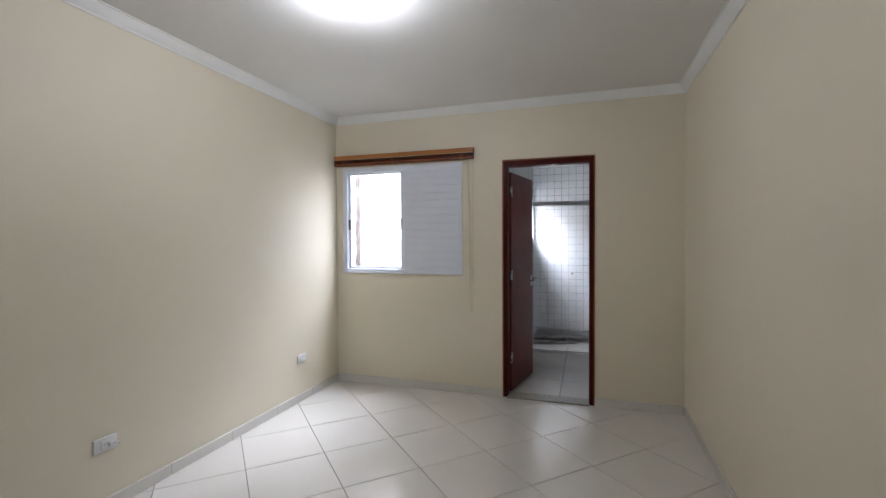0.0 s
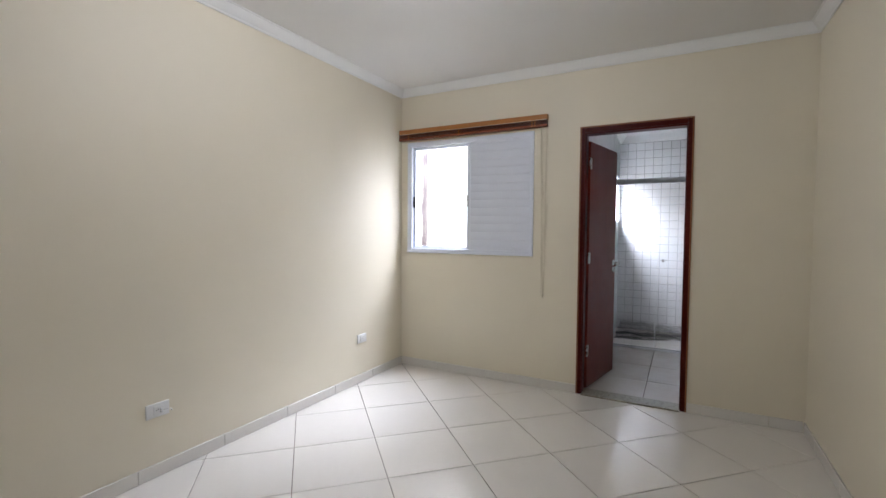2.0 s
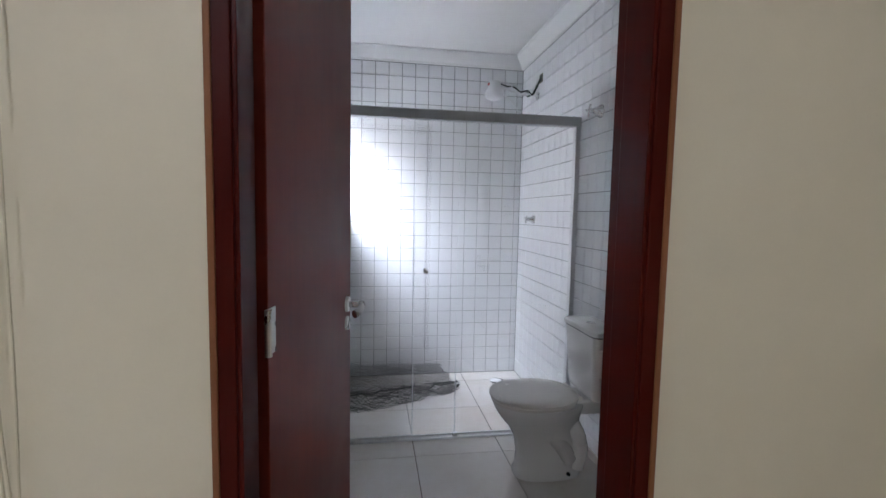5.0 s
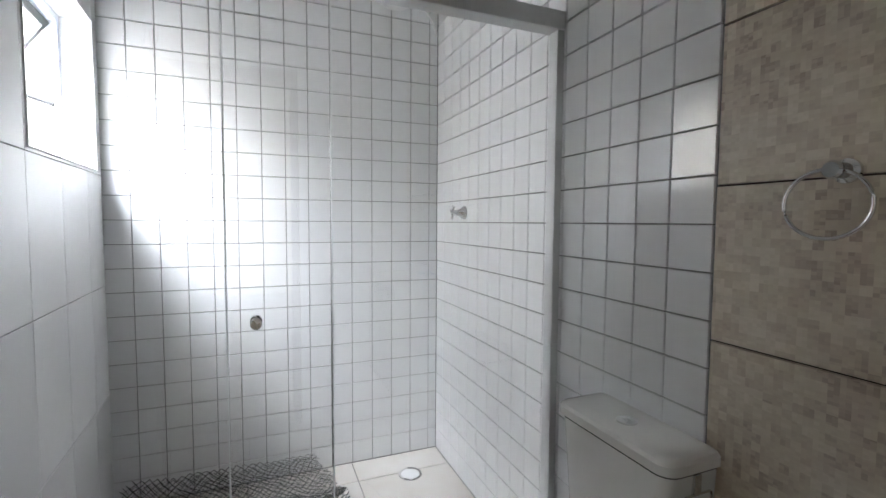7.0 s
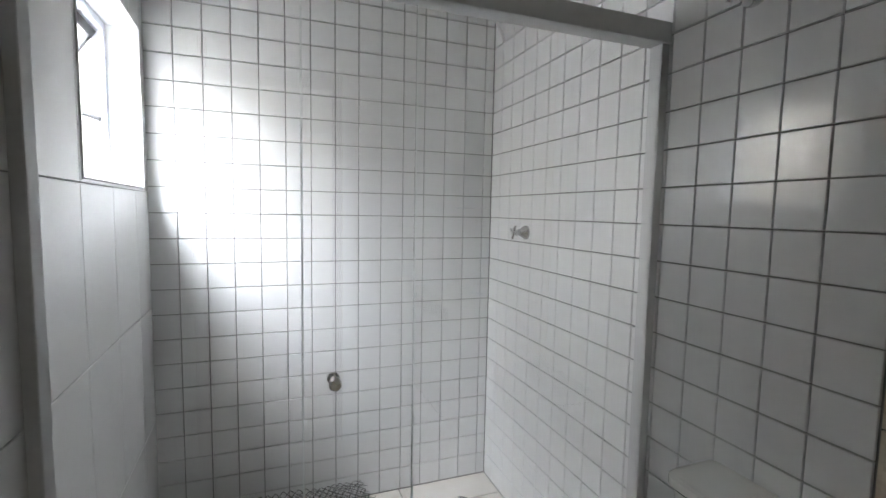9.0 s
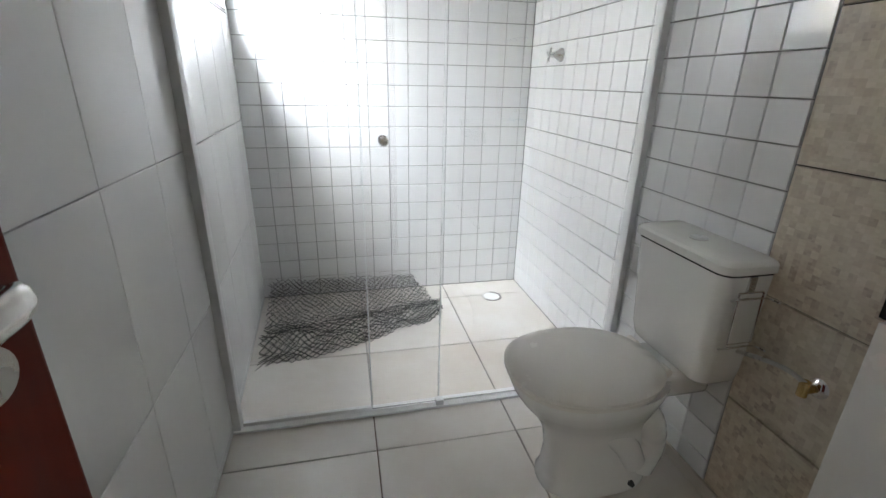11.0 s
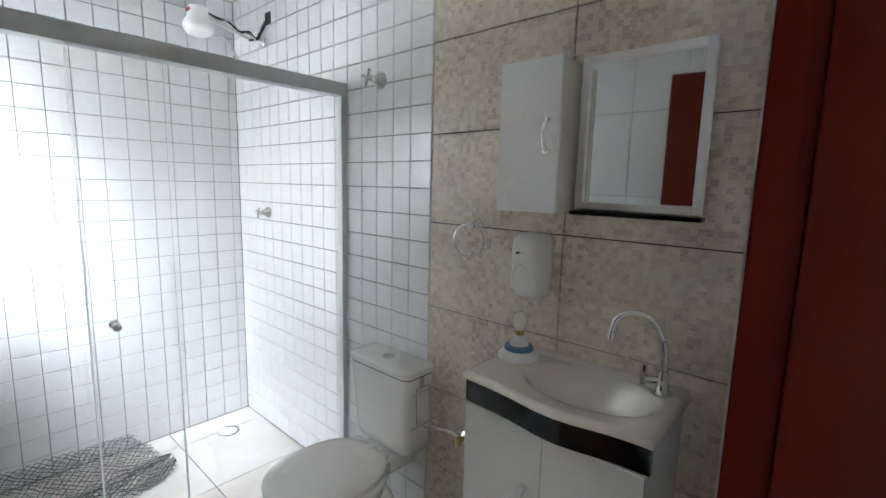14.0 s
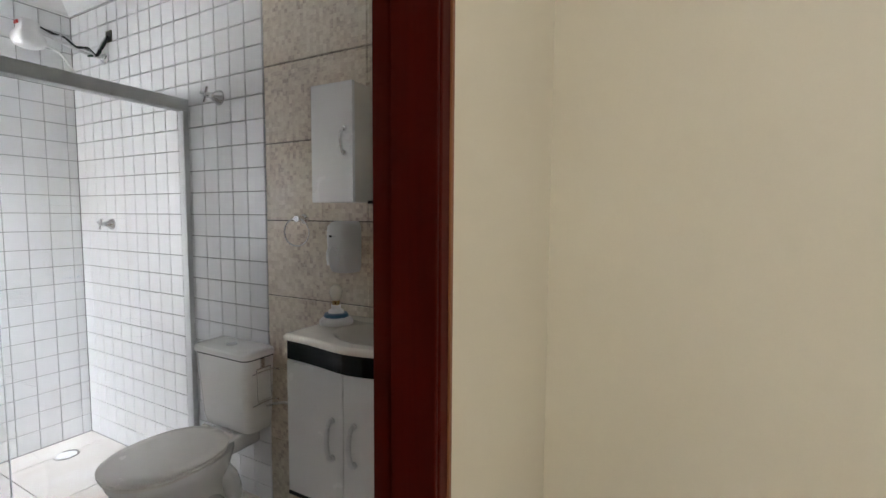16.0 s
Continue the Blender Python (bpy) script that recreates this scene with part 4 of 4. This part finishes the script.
def basin_top():
    b = thing("washbasin", (3.0, 0.56, 0.93), "cream cultured marble washbasin top with oval bowl", "washbasin")
    nx, ny = 44, 64
    cx, cy, rx, ry = 3.0, 0.52, 0.112, 0.165
    bm = B()
    grid = []
    for i in range(nx + 1):
        row = []
        for j in range(ny + 1):
            y = VA + (VB - VA) * j / ny
            xf = front_x(y)
            x = xf + (XR - 0.001 - xf) * i / nx
            r = math.hypot((x - cx) / rx, (y - cy) / ry)
            z = 0.952
            if r < 1.12:
                s = min(1, max(0, (1.12 - r) / 0.5))
                s = s * s * (3 - 2 * s)
                z -= 0.085 * s + 0.02 * max(0, 1 - r)
            e = min((x - xf), (y - VA), (VB - y))
            z -= 0.008 * max(0, 1 - e / 0.008) ** 2
            if XR - x < 0.02:
                z += 0.012 * min(1, (x - XR + 0.02) / 0.008)
            row.append(bm.verts.new((x, y, z)))
        grid.append(row)
    for i in range(nx):
        for j in range(ny):
            bm.faces.new((grid[i][j], grid[i + 1][j], grid[i + 1][j + 1], grid[i][j + 1]))
    rim = [grid[i][0] for i in range(nx + 1)] + [grid[nx][j] for j in range(1, ny + 1)] + [grid[i][ny] for i in range(nx - 1, -1, -1)] + [grid[0][j] for j in range(ny - 1, 0, -1)]
    low = [bm.verts.new((v.co.x, v.co.y, 0.9305)) for v in rim]
    for k in range(len(rim)):
        q = (k + 1) % len(rim)
        bm.faces.new((rim[k], rim[q], low[q], low[k]))
    part("top", bm, MARBLE_RESIN, b, smooth=50)
    part("drain", lathe(B(), [(0.022, 0.847), (0.022, 0.8505), (0.016, 0.851), (0.004, 0.848)], Matrix.Translation((cx, cy, 0))), CHROME, b, "chrome drain ring", smooth=40)


basin_top()


def faucet():
    x, y, z = 3.098, 0.362, 0.952
    f = thing("faucet", (x, y, z), "chrome gooseneck basin faucet", "faucet")
    part("base", lathe(B(), [(0.027, 0), (0.027, 0.006), (0.018, 0.012), (0.015, 0.03), (0.016, 0.05), (0.012, 0.062)], Matrix.Translation((x, y, z))), CHROME, f, smooth=50)
    part("spout", tube(B(), [(x, y, z + 0.055), (x - 0.002, y, z + 0.10), (x - 0.006, y + 0.008, z + 0.145), (x - 0.02, y + 0.035, z + 0.195), (x - 0.04, y + 0.075, z + 0.208), (x - 0.056, y + 0.108, z + 0.188), (x - 0.06, y + 0.118, z + 0.15)], 0.0085, 14, 6), CHROME, f, smooth=60)
    part("aerator", rod(B(), (x - 0.06, y + 0.1175, z + 0.153), (x - 0.061, y + 0.119, z + 0.133), 0.011), CHROME, f, smooth=60)
    bm = B()
    rod(bm, (x - 0.005, y + 0.012, z + 0.036), (x - 0.02, y + 0.04, z + 0.036), 0.010)
    box(bm, x - 0.028, x - 0.016, y + 0.036, y + 0.048, z + 0.02, z + 0.075, 0.004)
    part("lever", bm, CHROME, f, smooth=50)


faucet()


def lamp_holder():
    x, y, z = 3.055, 0.765, 0.952
    l = thing("bulb_holder", (x, y, z), "white round lamp holder with bulb standing on washbasin", "lamp holder")
    m = Matrix.Translation((x, y, z))
    part("base", lathe(B(), [(0.062, 0), (0.062, 0.010), (0.054, 0.020), (0.044, 0.026)], m), WHITE_PLASTIC, l, smooth=40)
    part("ring", lathe(B(), [(0.044, 0.024), (0.046, 0.028), (0.042, 0.038), (0.03, 0.04)], m), BLUE, l, "blue plastic ring", smooth=40)
    part("socket", lathe(B(), [(0.030, 0.038), (0.027, 0.05), (0.018, 0.055), (0.017, 0.07)], m), WHITE_PLASTIC, l, smooth=40)
    part("screw_base", lathe(B(), [(0.0135, 0.069), (0.014, 0.078), (0.0135, 0.086)], m), BRASS, l, "brass screw base", smooth=40)
    part("bulb", lathe(B(), [(0.014, 0.086), (0.018, 0.096), (0.0235, 0.110), (0.024, 0.122), (0.020, 0.135), (0.011, 0.143), (0.002, 0.145)], m), BULB_OFF, l, "unlit milky bulb", smooth=80)


lamp_holder()


def wall_cabinet():
    c = thing("wall_cabinet", (3.09, 0.752, 1.40), "small white wall cabinet beside the mirror", "cabinet")
    xb = XR - 0.001
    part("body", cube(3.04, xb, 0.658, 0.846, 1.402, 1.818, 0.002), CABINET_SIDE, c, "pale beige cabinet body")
    d = part("door", cube(3.024, 3.039, 0.656, 0.848, 1.40, 1.82, 0.003), LAMINATE, c, "plain white door")
    y = 0.690
    bm = tube(B(), [(3.024, y, 1.57), (3.01, y, 1.576), (3.002, y, 1.60), (3.002, y, 1.63), (3.01, y, 1.652), (3.024, y, 1.658)], 0.006, 10, 5)
    for z in (1.572, 1.656):
        rod(bm, (3.0245, y, z), (3.016, y, z), 0.010)
    part("handle", bm, CHROME, d, "chrome bow handle", smooth=60)


wall_cabinet()


def wall_mirror():
    m = thing("mirror", (XR, 0.485, 1.40), "white framed mirror over a thin black shelf", "mirror")
    xb = XR - 0.001
    y0, y1, z0, z1 = 0.320, 0.647, 1.412, 1.830
    bm = B()
    for q in ((y0, y0 + 0.022, z0, z1), (y1 - 0.022, y1, z0, z1), (y0 + 0.022, y1 - 0.022, z0, z0 + 0.022), (y0 + 0.022, y1 - 0.022, z1 - 0.022, z1)):
        box(bm, xb - 0.02, xb, *q, 0.004)
    part("frame", bm, WHITE_PLASTIC, m, "white frame")
    part("glass", cube(xb - 0.009, xb - 0.003, y0 + 0.021, y1 - 0.021, z0 + 0.021, z1 - 0.021), MIRROR, m, "silvered glass")
    part("shelf", cube(xb - 0.045, xb, 0.313, 0.65, 1.397, 1.408, 0.002), BLACK_GLOSS, m, "thin black shelf")


wall_mirror()


def soap_dispenser():
    y0, y1, z0, z1 = 0.715, 0.812, 1.138, 1.332
    s = thing("soap_dispenser", (3.1, 0.763, z0), "white plastic soap dispenser on beige tiles", "soap dispenser")
    cy = (y0 + y1) / 2
    rings = []
    for z, x0, hw in ((z0, 3.075, 0.036), (z0 + 0.006, 3.062, 0.043), (z0 + 0.03, 3.052, 0.047), (z0 + 0.08, 3.044, 0.0485), (z0 + 0.15, 3.040, 0.0485), (z0 + 0.175, 3.044, 0.047), (z1 - 0.006, 3.058, 0.042), (z1, 3.075, 0.034)):
        rings.append([Vector((min(p.x, XR - 0.001), p.y, p.z)) for p in oval(XR - 0.001, cy, z, XR - 0.001 - x0, hw, 36, 4.5)])
    body = part("body", loft(B(), rings), WHITE_PLASTIC, s, smooth=50)
    bm = tube(B(), [(3.044, cy - 0.028, z0 + 0.03), (3.038, cy - 0.026, z0 + 0.08), (3.037, cy, z0 + 0.105), (3.038, cy + 0.026, z0 + 0.08), (3.044, cy + 0.028, z0 + 0.03)], 0.004, 8, 6)
    part("push_lever", bm, WHITE_PLASTIC, s, "arched push lever", smooth=60)
    part("window", cube(3.0385, 3.0405, cy + 0.006, cy + 0.018, z0 + 0.135, z0 + 0.142), BLACK, body, "tiny grey mark")
    part("label_mark", cube(3.0385, 3.0405, cy - 0.012, cy + 0.003, z0 + 0.137, z0 + 0.140), ALU, body)


soap_dispenser()


def towel_ring():
    x, y, z = XR - 0.001, 1.006, 1.338
    t = thing("towel_ring", (x, y, z), "chrome towel ring on beige tiles", "towel ring")
    part("mount", lathe(B(), [(0.02, 0), (0.02, 0.008), (0.013, 0.014), (0.012, 0.04), (0.015, 0.045), (0.012, 0.05)], Matrix.Translation((x, y, z)) @ Matrix.Rotation(radians(-90), 4, "Y")), CHROME, t, smooth=40)
    pts = []
    for k in range(37):
        a = 2 * math.pi * k / 36
        pts.append((x - 0.036 - 0.012 * math.sin(a), y + 0.010 + 0.056 * math.sin(a), z - 0.054 + 0.056 * math.cos(a)))
    part("ring", tube(B(), pts, 0.0035, 8, 0), CHROME, t, smooth=60)


towel_ring()

cw = thing("ceiling_wire", (2.47, 1.21, BCEIL), "bare dark lamp wires hanging from bathroom ceiling", "wire")
bm = B()
for k in range(3):
    a = k * 2.1
    tube(bm, [(2.47, 1.21, BCEIL + 0.002), (2.47 + 0.01 * math.cos(a), 1.21 + 0.01 * math.sin(a), BCEIL - 0.025), (2.47 + 0.03 * math.cos(a), 1.21 + 0.03 * math.sin(a), BCEIL - 0.035), (2.47 + 0.028 * math.cos(a), 1.21 + 0.03 * math.sin(a), BCEIL - 0.062)], 0.003, 6)
part("wires", bm, BLACK, cw)


# ---- tiles ----
def clip(poly, axis, limit, sign):
    out = []
    for a, b in zip(poly, poly[1:] + poly[:1]):
        ia, ib = sign * (a[axis] - limit) <= 0, sign * (b[axis] - limit) <= 0
        if ia:
            out.append(a)
        if ia != ib:
            t = (limit - a[axis]) / (b[axis] - a[axis])
            out.append((a[0] + (b[0] - a[0]) * t, a[1] + (b[1] - a[1]) * t))
    return out


def slab(poly, top, low, bevel=0.0012):
    """A flat piece with chamfered edges from its outline."""
    c = Vector((sum(p[0] for p in poly) / len(poly), sum(p[1] for p in poly) / len(poly)))
    bm = B()
    inner = []
    for p in poly:
        d = c - Vector(p)
        inner.append(Vector(p) + d.normalized() * bevel * 1.4)
    rings = [[Vector((p[0], p[1], low)) for p in poly], [Vector((p[0], p[1], top - bevel)) for p in poly], [Vector((p.x, p.y, top)) for p in inner]]
    return loft(bm, rings)


def area(poly):
    return 0.5 * abs(sum(a[0] * b[1] - b[0] * a[1] for a, b in zip(poly, poly[1:] + poly[:1])))


rnd = random.Random(11)
# diagonal bedroom floor
P, O = 0.485, (1.428, -0.736)
U, V = (math.sqrt(0.5), -math.sqrt(0.5)), (math.sqrt(0.5), math.sqrt(0.5))
g = 0.0022
for i in range(-14, 16):
    for j in range(-14, 16):
        poly = []
        for a, b in ((g, g), (P - g, g), (P - g, P - g), (g, P - g)):
            a, b = a + i * P, b + j * P
            poly.append((O[0] + U[0] * a + V[0] * b, O[1] + U[1] * a + V[1] * b))
        for axis, limit, sign in ((0, 0.002, -1), (0, XE - 0.002, 1), (1, BACK + 0.002, -1), (1, -0.002, 1)):
            poly = clip(poly, axis, limit, sign) if len(poly) > 2 else []
        if len(poly) > 2 and area(poly) > 0.0004:
            part("floor_tile", slab(poly, rnd.uniform(-0.0003, 0.0003), -0.0075), FLOOR_TILE, bedroom_floor)

# bathroom floor
xs = [XNW - 0.004, 2.184, 2.678, XR - 0.001]
ys = [YT + 0.002, 0.61, 1.10, 1.588, 1.782, 2.18, 2.665, YB - 0.001]
for x0, x1 in zip(xs, xs[1:]):
    for y0, y1 in zip(ys, ys[1:]):
        poly = [(x0 + g, y0 + g), (x1 - g, y0 + g), (x1 - g, y1 - g), (x0 + g, y1 - g)]
        part("floor_tile", slab(poly, rnd.uniform(-0.0003, 0.0003), -0.0085), BATH_TILE, shower_floor if y0 > 1.7 else bath_floor)

# wall pieces share meshes by size
TILES = {}


def wall_tile(name, w, h, gap, depth, material, parent, m):
    key = (name, round(w, 4), round(h, 4))
    if key not in TILES:
        poly = [(-w / 2 + gap, -h / 2 + gap), (w / 2 - gap, -h / 2 + gap), (w / 2 - gap, h / 2 - gap), (-w / 2 + gap, h / 2 - gap)]
        bm = slab(poly, 0.0, -depth, 0.0014)
        bmesh.ops.recalc_face_normals(bm, faces=bm.faces)
        me = bpy.data.meshes.new(name)
        bm.to_mesh(me)
        bm.free()
        me.materials.append(material)
        TILES[key] = me
    ob = new(name, TILES[key])
    ob.parent = parent
    ob.matrix_basis = m
    return ob


def cuts(a, b, first, step):
    out = [a]
    q = first
    while q < b - 0.012:
        if q > a + 0.012:
            out.append(q)
        q += step
    return out + [b]


FACE_Y = Matrix.Rotation(radians(90), 4, "X")
FACE_XN = Matrix.Rotation(radians(-90), 4, "Z") @ FACE_Y
FACE_XP = Matrix.Rotation(radians(90), 4, "Z") @ FACE_Y


def tiny(face):
    """The slight lean of one tile in its bed."""
    return face @ Matrix.Rotation(rnd.gauss(0, 0.0022), 4, "X") @ Matrix.Rotation(rnd.gauss(0, 0.0022), 4, "Y")


def small_tiles(us, zs, place, face, parent, whole):
    """Small square tiles; rows past the first whole ones are joined into one piece."""
    rest = B()
    for r, (z0, z1) in enumerate(zip(zs, zs[1:])):
        for u0, u1 in zip(us, us[1:]):
            m = Matrix.Translation(place((u0 + u1) / 2, (z0 + z1) / 2)) @ tiny(face)
            if whole[0] <= r < whole[1]:
                wall_tile("tile", u1 - u0, z1 - z0, 0.0017, 0.007, WHITE_TILE, parent, m)
            else:
                w, h = (u1 - u0) / 2 - 0.0017, (z1 - z0) / 2 - 0.0017
                b = 0.0014
                lows = [rest.verts.new(m @ Vector((s * w, t * h, -0.007))) for s, t in ((-1, -1), (1, -1), (1, 1), (-1, 1))]
                tops = [rest.verts.new(m @ Vector((s * (w - b), t * (h - b), 0))) for s, t in ((-1, -1), (1, -1), (1, 1), (-1, 1))]
                rest.faces.new(tops)
                for k in range(4):
                    rest.faces.new((lows[k], lows[(k + 1) % 4], tops[(k + 1) % 4], tops[k]))
    part("tile_field", rest, WHITE_TILE, parent, kind="stuff")


ZS = cuts(0.001, 2.49, 0.008, 0.1035)
small_tiles(cuts(XNW - 0.006, XR - 0.001, 1.751, 0.1037), ZS, lambda u, z: (u, YB, z), FACE_Y, bath_north, (0, 19))
small_tiles(cuts(1.2375, YB - 0.001, 1.25 + 0.1, 0.1), ZS, lambda u, z: (XR, u, z), FACE_XN, bath_east, (0, 17))

for z0, z1 in ((0.001, 0.032), (0.032, 0.356), (0.356, 0.680), (0.680, 1.004), (1.004, 1.330), (1.330, 1.656), (1.656, 1.977), (1.977, 2.30), (2.30, 2.50)):
    for y0, y1 in ((YT + 0.013, 0.685), (0.685, 1.2345)):
        wall_tile("wall_tile", y1 - y0, z1 - z0, 0.0021, 0.008, MOSAIC, bath_east_beige, Matrix.Translation((XR, (y0 + y1) / 2, (z0 + z1) / 2)) @ tiny(FACE_XN))

for z0, z1 in ((0.001, 0.035), (0.035, 0.504), (0.504, 0.974), (0.974, 1.434), (1.434, 1.904), (1.904, 2.372), (2.372, 2.50)):
    yy = sorted(cuts(YT + 0.013, YB - 0.001, 0.475, 0.2715) + [SPLIT])
    for y0, y1 in zip(yy, yy[1:]):
        turn = SKEW if y0 >= SPLIT else Matrix()
        pieces = [(y0, y1, z0, z1)]
        if y1 > VY0 + 0.001 and y0 < VY1 - 0.001 and z1 > VZ0 + 0.002 and z0 < VZ1 - 0.002:
            lo, hi = max(y0, VY0), min(y1, VY1)
            pieces = [(y0, lo, z0, z1), (hi, y1, z0, z1), (lo, hi, z0, VZ0), (lo, hi, VZ1, z1)]
        for a, b, c, d in pieces:
            if b - a > 0.008 and d - c > 0.008:
                wall_tile("wall_tile", b - a, d - c, 0.0012, 0.007, BIG_TILE, bath_west, turn @ Matrix.Translation((XL, (a + b) / 2, (c + d) / 2)) @ FACE_XP)
